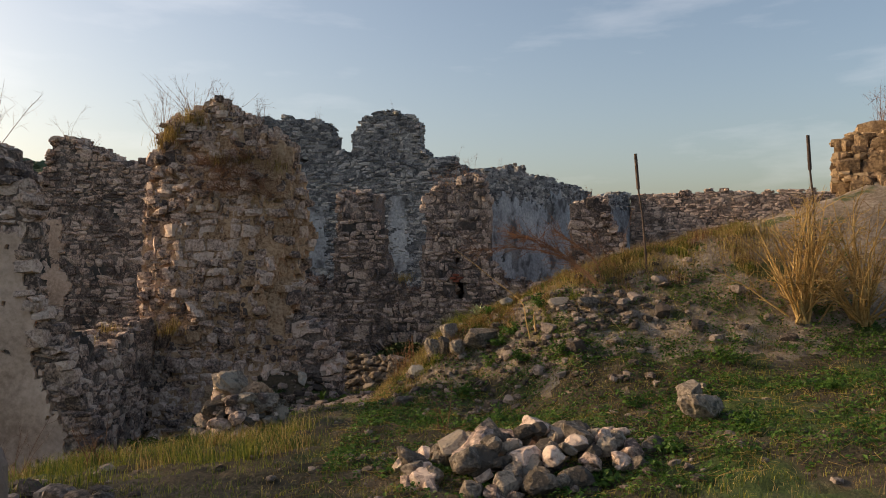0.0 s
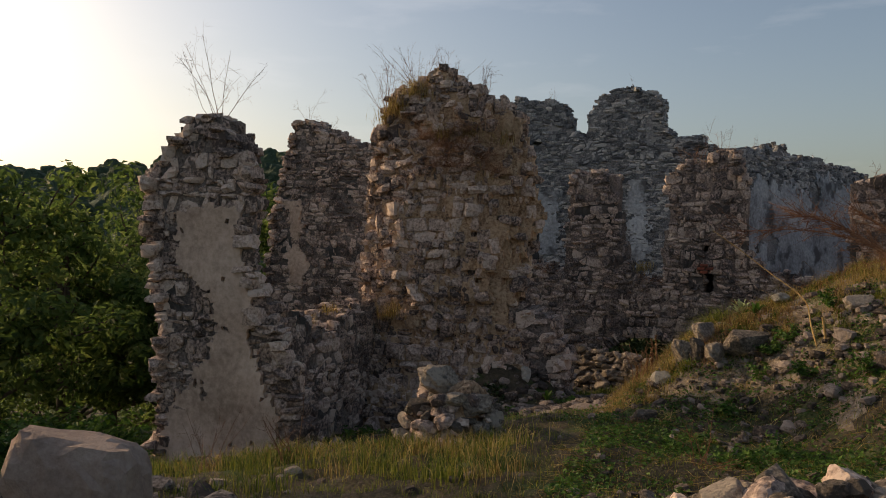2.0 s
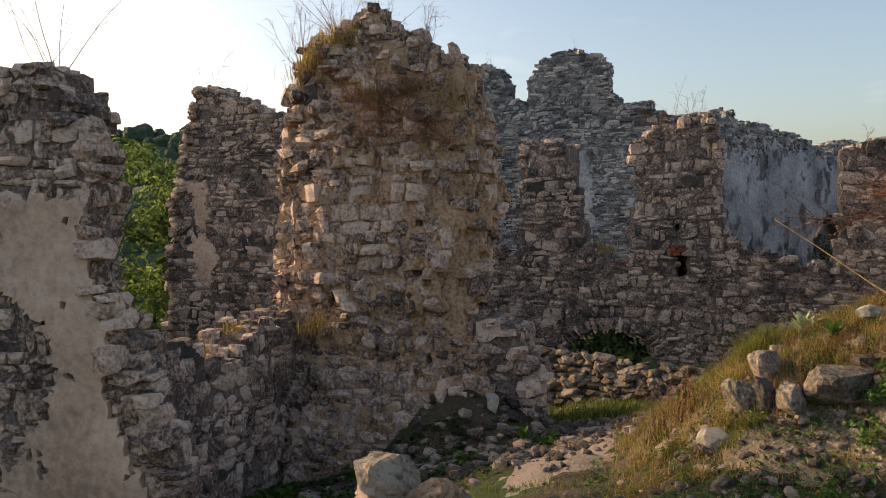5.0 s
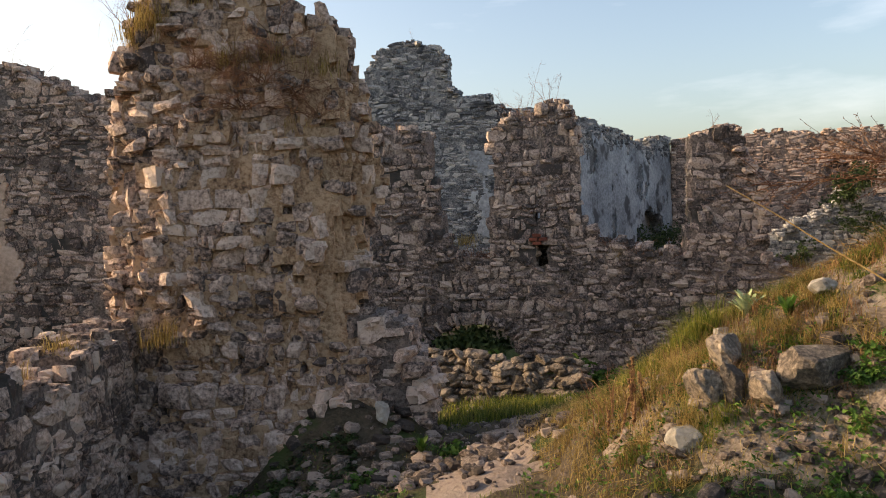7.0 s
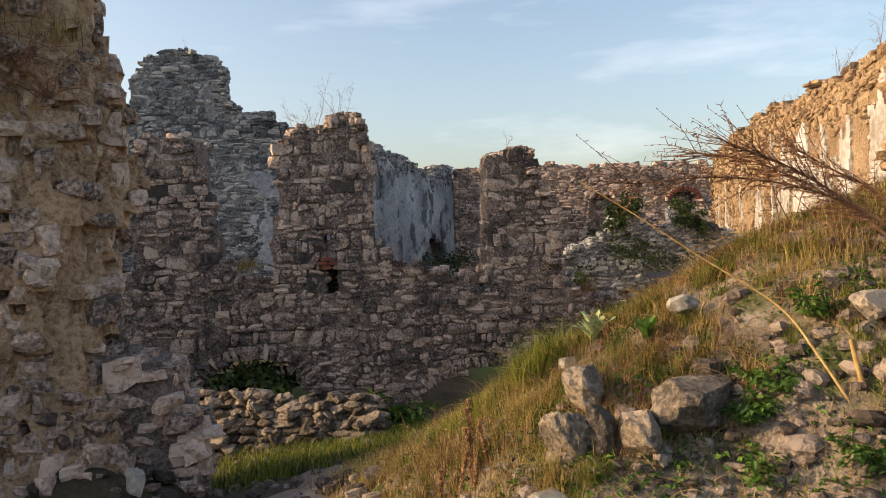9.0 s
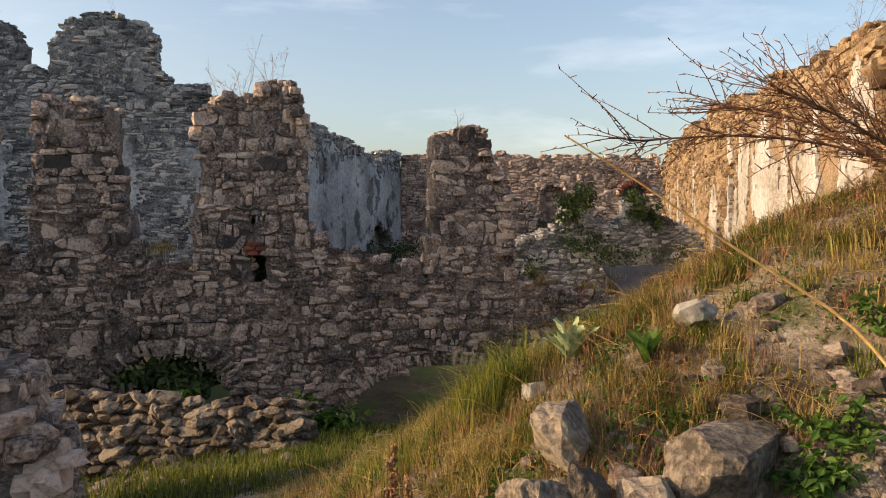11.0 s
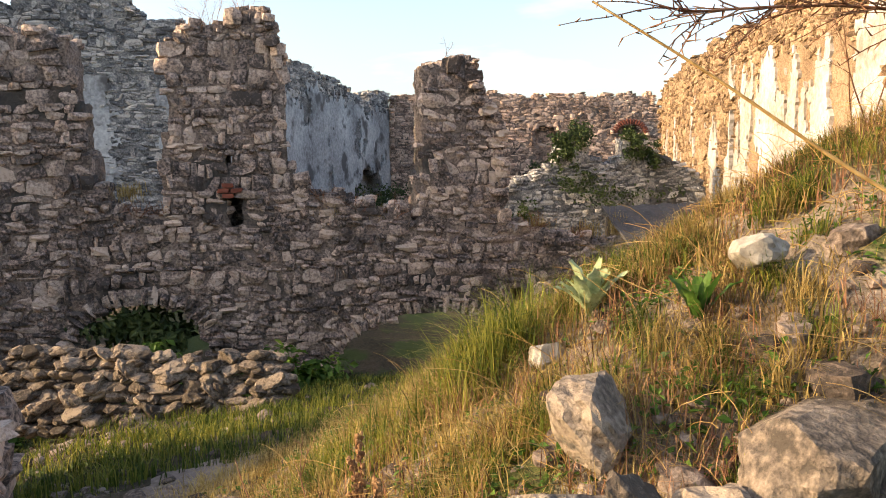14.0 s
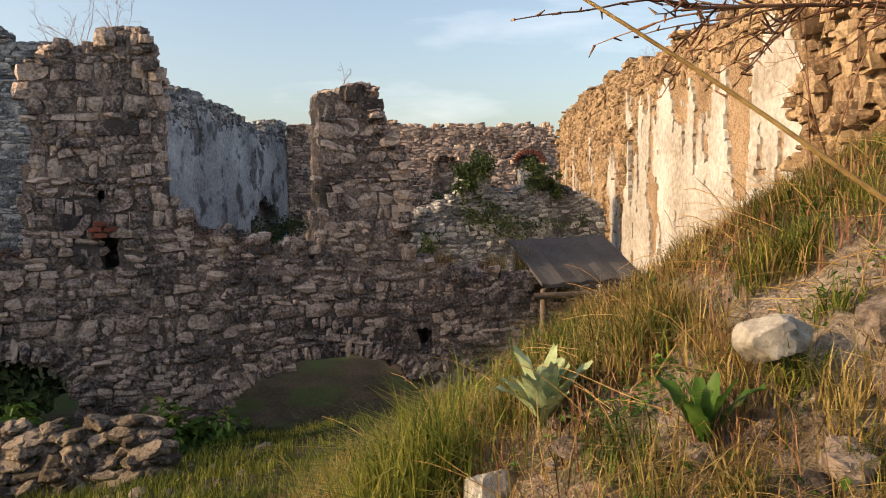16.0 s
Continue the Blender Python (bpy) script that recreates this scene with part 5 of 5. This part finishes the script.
for i, (x, y, z, n, h) in enumerate(((-4.1, 11.75, 3.3, 320, 0.28), (-3.85, 11.8, 3.5, 300, 0.3), (-4.3, 11.85, 3.15, 200, 0.25), (-2.85, 11.75, 2.3, 70, 0.14), (-4.1, 11.5, 0.35, 160, 0.22), (-3.4, 11.7, 2.9, 220, 0.2), (-3.0, 11.75, 2.9, 220, 0.22), (-2.6, 11.8, 2.8, 160, 0.2),
                                          (0.2, 18.35, 2.95, 200, 0.25), (1.6, 18.0, 0.5, 200, 0.25), (2.3, 17.9, 0.4, 220, 0.25), (-1.0, 18.5, 0.85, 200, 0.2), (4.6, 17.5, 0.2, 200, 0.25), (5.4, 17.4, 0.1, 200, 0.25), (5.9, 17.3, 0.1, 200, 0.35), (-4.75, 10.0, 0.3, 200, 0.2), (-4.75, 10.9, 0.35, 200, 0.22))):
    wall_tuft((x, y, z), n, h, 400 + i)

# ---- ivy ----
def ivy(P0, sx, sy, sz, n, seed, label="dark green ivy hanging over the wall", size=0.11):
    r = np.random.default_rng(seed)
    root = tagged(empty("ivy", P0), label, "ivy", "ivy on the ruin")
    c = r.normal(0, 0.5, (14, 3)) * np.array([sx, sy, sz])
    P = c[r.integers(0, 14, n)] + r.normal(0, 0.22, (n, 3)) * np.array([sx, sy, sz])
    N = np.stack([r.normal(0, 0.6, n), -np.ones(n), r.normal(0.4, 0.5, n)], 1)
    tagged(leaf_cloud("foliage", P, N, size, M_IVY, root), kind="stuff")
    return root


def far_pt(s, d=-0.05):
    return (F0[0] + math.cos(radians(FA)) * s - math.sin(radians(FA)) * d, F0[1] + math.sin(radians(FA)) * s + math.cos(radians(FA)) * d)


for i, (s_, z_, a, c, n) in enumerate(((2.95, 1.85, 0.5, 0.42, 1500), (2.7, 1.45, 0.3, 0.4, 500), (4.6, 1.85, 0.36, 0.36, 1100), (5.05, 1.5, 0.3, 0.3, 600), (3.4, 0.7, 1.0, 0.35, 500), (4.6, 0.3, 1.3, 0.4, 600))):
    ivy((H0[0] + math.cos(radians(HA)) * s_, H0[1] + math.sin(radians(HA)) * s_ - 0.05, z_), a, 0.3, c, n, 500 + i, size=0.09)
ivy((-0.9, 18.5, -0.95), 0.75, 0.3, 0.3, 1200, 530, "dark ivy in the mouth of the low arch")
x, y = far_pt(7.2, -0.2)
ivy((x, y, 1.1), 0.6, 0.3, 0.5, 500, 510)
ivy((8.3, 25.5, -0.4), 0.6, 0.3, 0.5, 500, 520, "ivy and brambles over the inner wall")
ivy((8.4, 38.0, 0.0), 1.5, 0.4, 0.7, 1100, 521, "brambles in the dark niche of the wall")

# ---- trees ----
def tree(at, height, radius, seed, leaves=7000, size=0.2):
    r = np.random.default_rng(seed)
    # this label also goes on the three unseen trees added for shade
    root = tagged(empty("tree", at), "broad leafy tree in evening shade below the ruin", "tree", "trees in the valley")
    trunk = bent((0, 0, -0.3), (r.normal(0, 0.05), r.normal(0, 0.05), 1), height * 0.75, r, 8, 0, 0.05)
    limbs_, tips = [], []
    for i in range(16):
        k = int(r.integers(2, 9))
        d = np.array([r.normal(), r.normal(), r.uniform(0.2, 1.0)])
        ln = bent(trunk[k], d, radius * r.uniform(0.6, 1.15), r, 6, 0, 0.14)
        limbs_.append((ln, height * 0.008, height * 0.002))
        tips += [ln[-1], ln[4], ln[3]]
        for _ in range(2):
            l2 = bent(ln[3], d + r.normal(0, 0.7, 3), radius * 0.5, r, 4, 0, 0.15)
            limbs_.append((l2, height * 0.004, height * 0.0015))
            tips += [l2[-1], l2[2]]
    tips.append(trunk[-1])
    tubes("trunk", [(trunk, height * 0.02, height * 0.006)], M_BARK, root, 8)
    for ln in limbs_:
        tubes("limb", [ln], M_BARK, root, 5)
    T = np.array(tips)
    c = T[r.integers(0, len(T), leaves)]
    o = r.standard_normal((leaves, 3))
    o /= np.linalg.norm(o, axis=1)[:, None]
    P = c + o * (radius * 0.2 * r.uniform(0.25, 1.0, leaves) ** 0.5)[:, None] * np.array([1, 1, 0.7])
    leaf_cloud("crown", P, o + np.array([0, 0, 0.5]), size, M_TREELEAF, root)
    return root


for i, (x, y, h, rad) in enumerate(((-13.5, 13.5, 7.2, 2.6), (-16, 17.5, 9.4, 3.0), (-13.8, 19.5, 8.4, 2.8), (-19, 15, 10.2, 3.3), (-12.8, 24.5, 8.0, 2.8), (-18.5, 22.5, 11.2, 3.5), (-23, 19, 10.8, 3.8), (-11.9, 16.6, 4.4, 2.0), (-24, 26, 10.4, 4), (-17, 30, 9, 3.6))):
    tree((x, y, gz(x, y)), h, rad, 600 + i)
# unseen trees, added so that their shadow falls on the low foreground
for i, (x, y, h, rad) in enumerate(((-14.5, 8.6, 7.4, 3.2), (-14, 5.2, 6.6, 3.0), (-15.5, 2.0, 7.2, 3.2))):
    tree((x, y, gz(x, y)), h, rad, 650 + i)
# undergrowth left of the fin
for i, (x, y) in enumerate(((-9.3, 10.2), (-8.7, 9.2), (-9.8, 11.6), (-8.4, 10.8), (-10.4, 10.0))):
    weed((x, y, gz(x, y)), 0.5, 0.5, 22, 700 + i, 0.13, "bright green undergrowth at the edge of the slope")

# far woods over the hill
P_, K_ = [], []
fr = np.random.default_rng(15)
for i in range(2600):
    a_ = fr.uniform(0.05, 1.9)
    dd_ = fr.uniform(60, 240)
    x, y = -5 - math.sin(a_) * dd_, 10 + math.cos(a_) * dd_
    z = gz(x, y) + min(1, max(0, (dd_ - 70) / 160)) ** 1.3 * (36 + 7 * math.sin(a_ * 5 + 1) + 3 * math.sin(a_ * 13)) * min(1, max(0, (a_ + 0.1) / 0.5))
    s = fr.uniform(3, 6.5)
    P_.append(place((x, y, z + s * 0.25), (0, 0, fr.uniform(0, 6)), (s, s, s * fr.uniform(0.8, 1.3))))
    K_.append(int(fr.integers(10)))
tagged(joined("far_woods", P_, BOULDERS, K_, M_HILL), "hazy green woods covering the far hillside", "woods", kind="stuff")
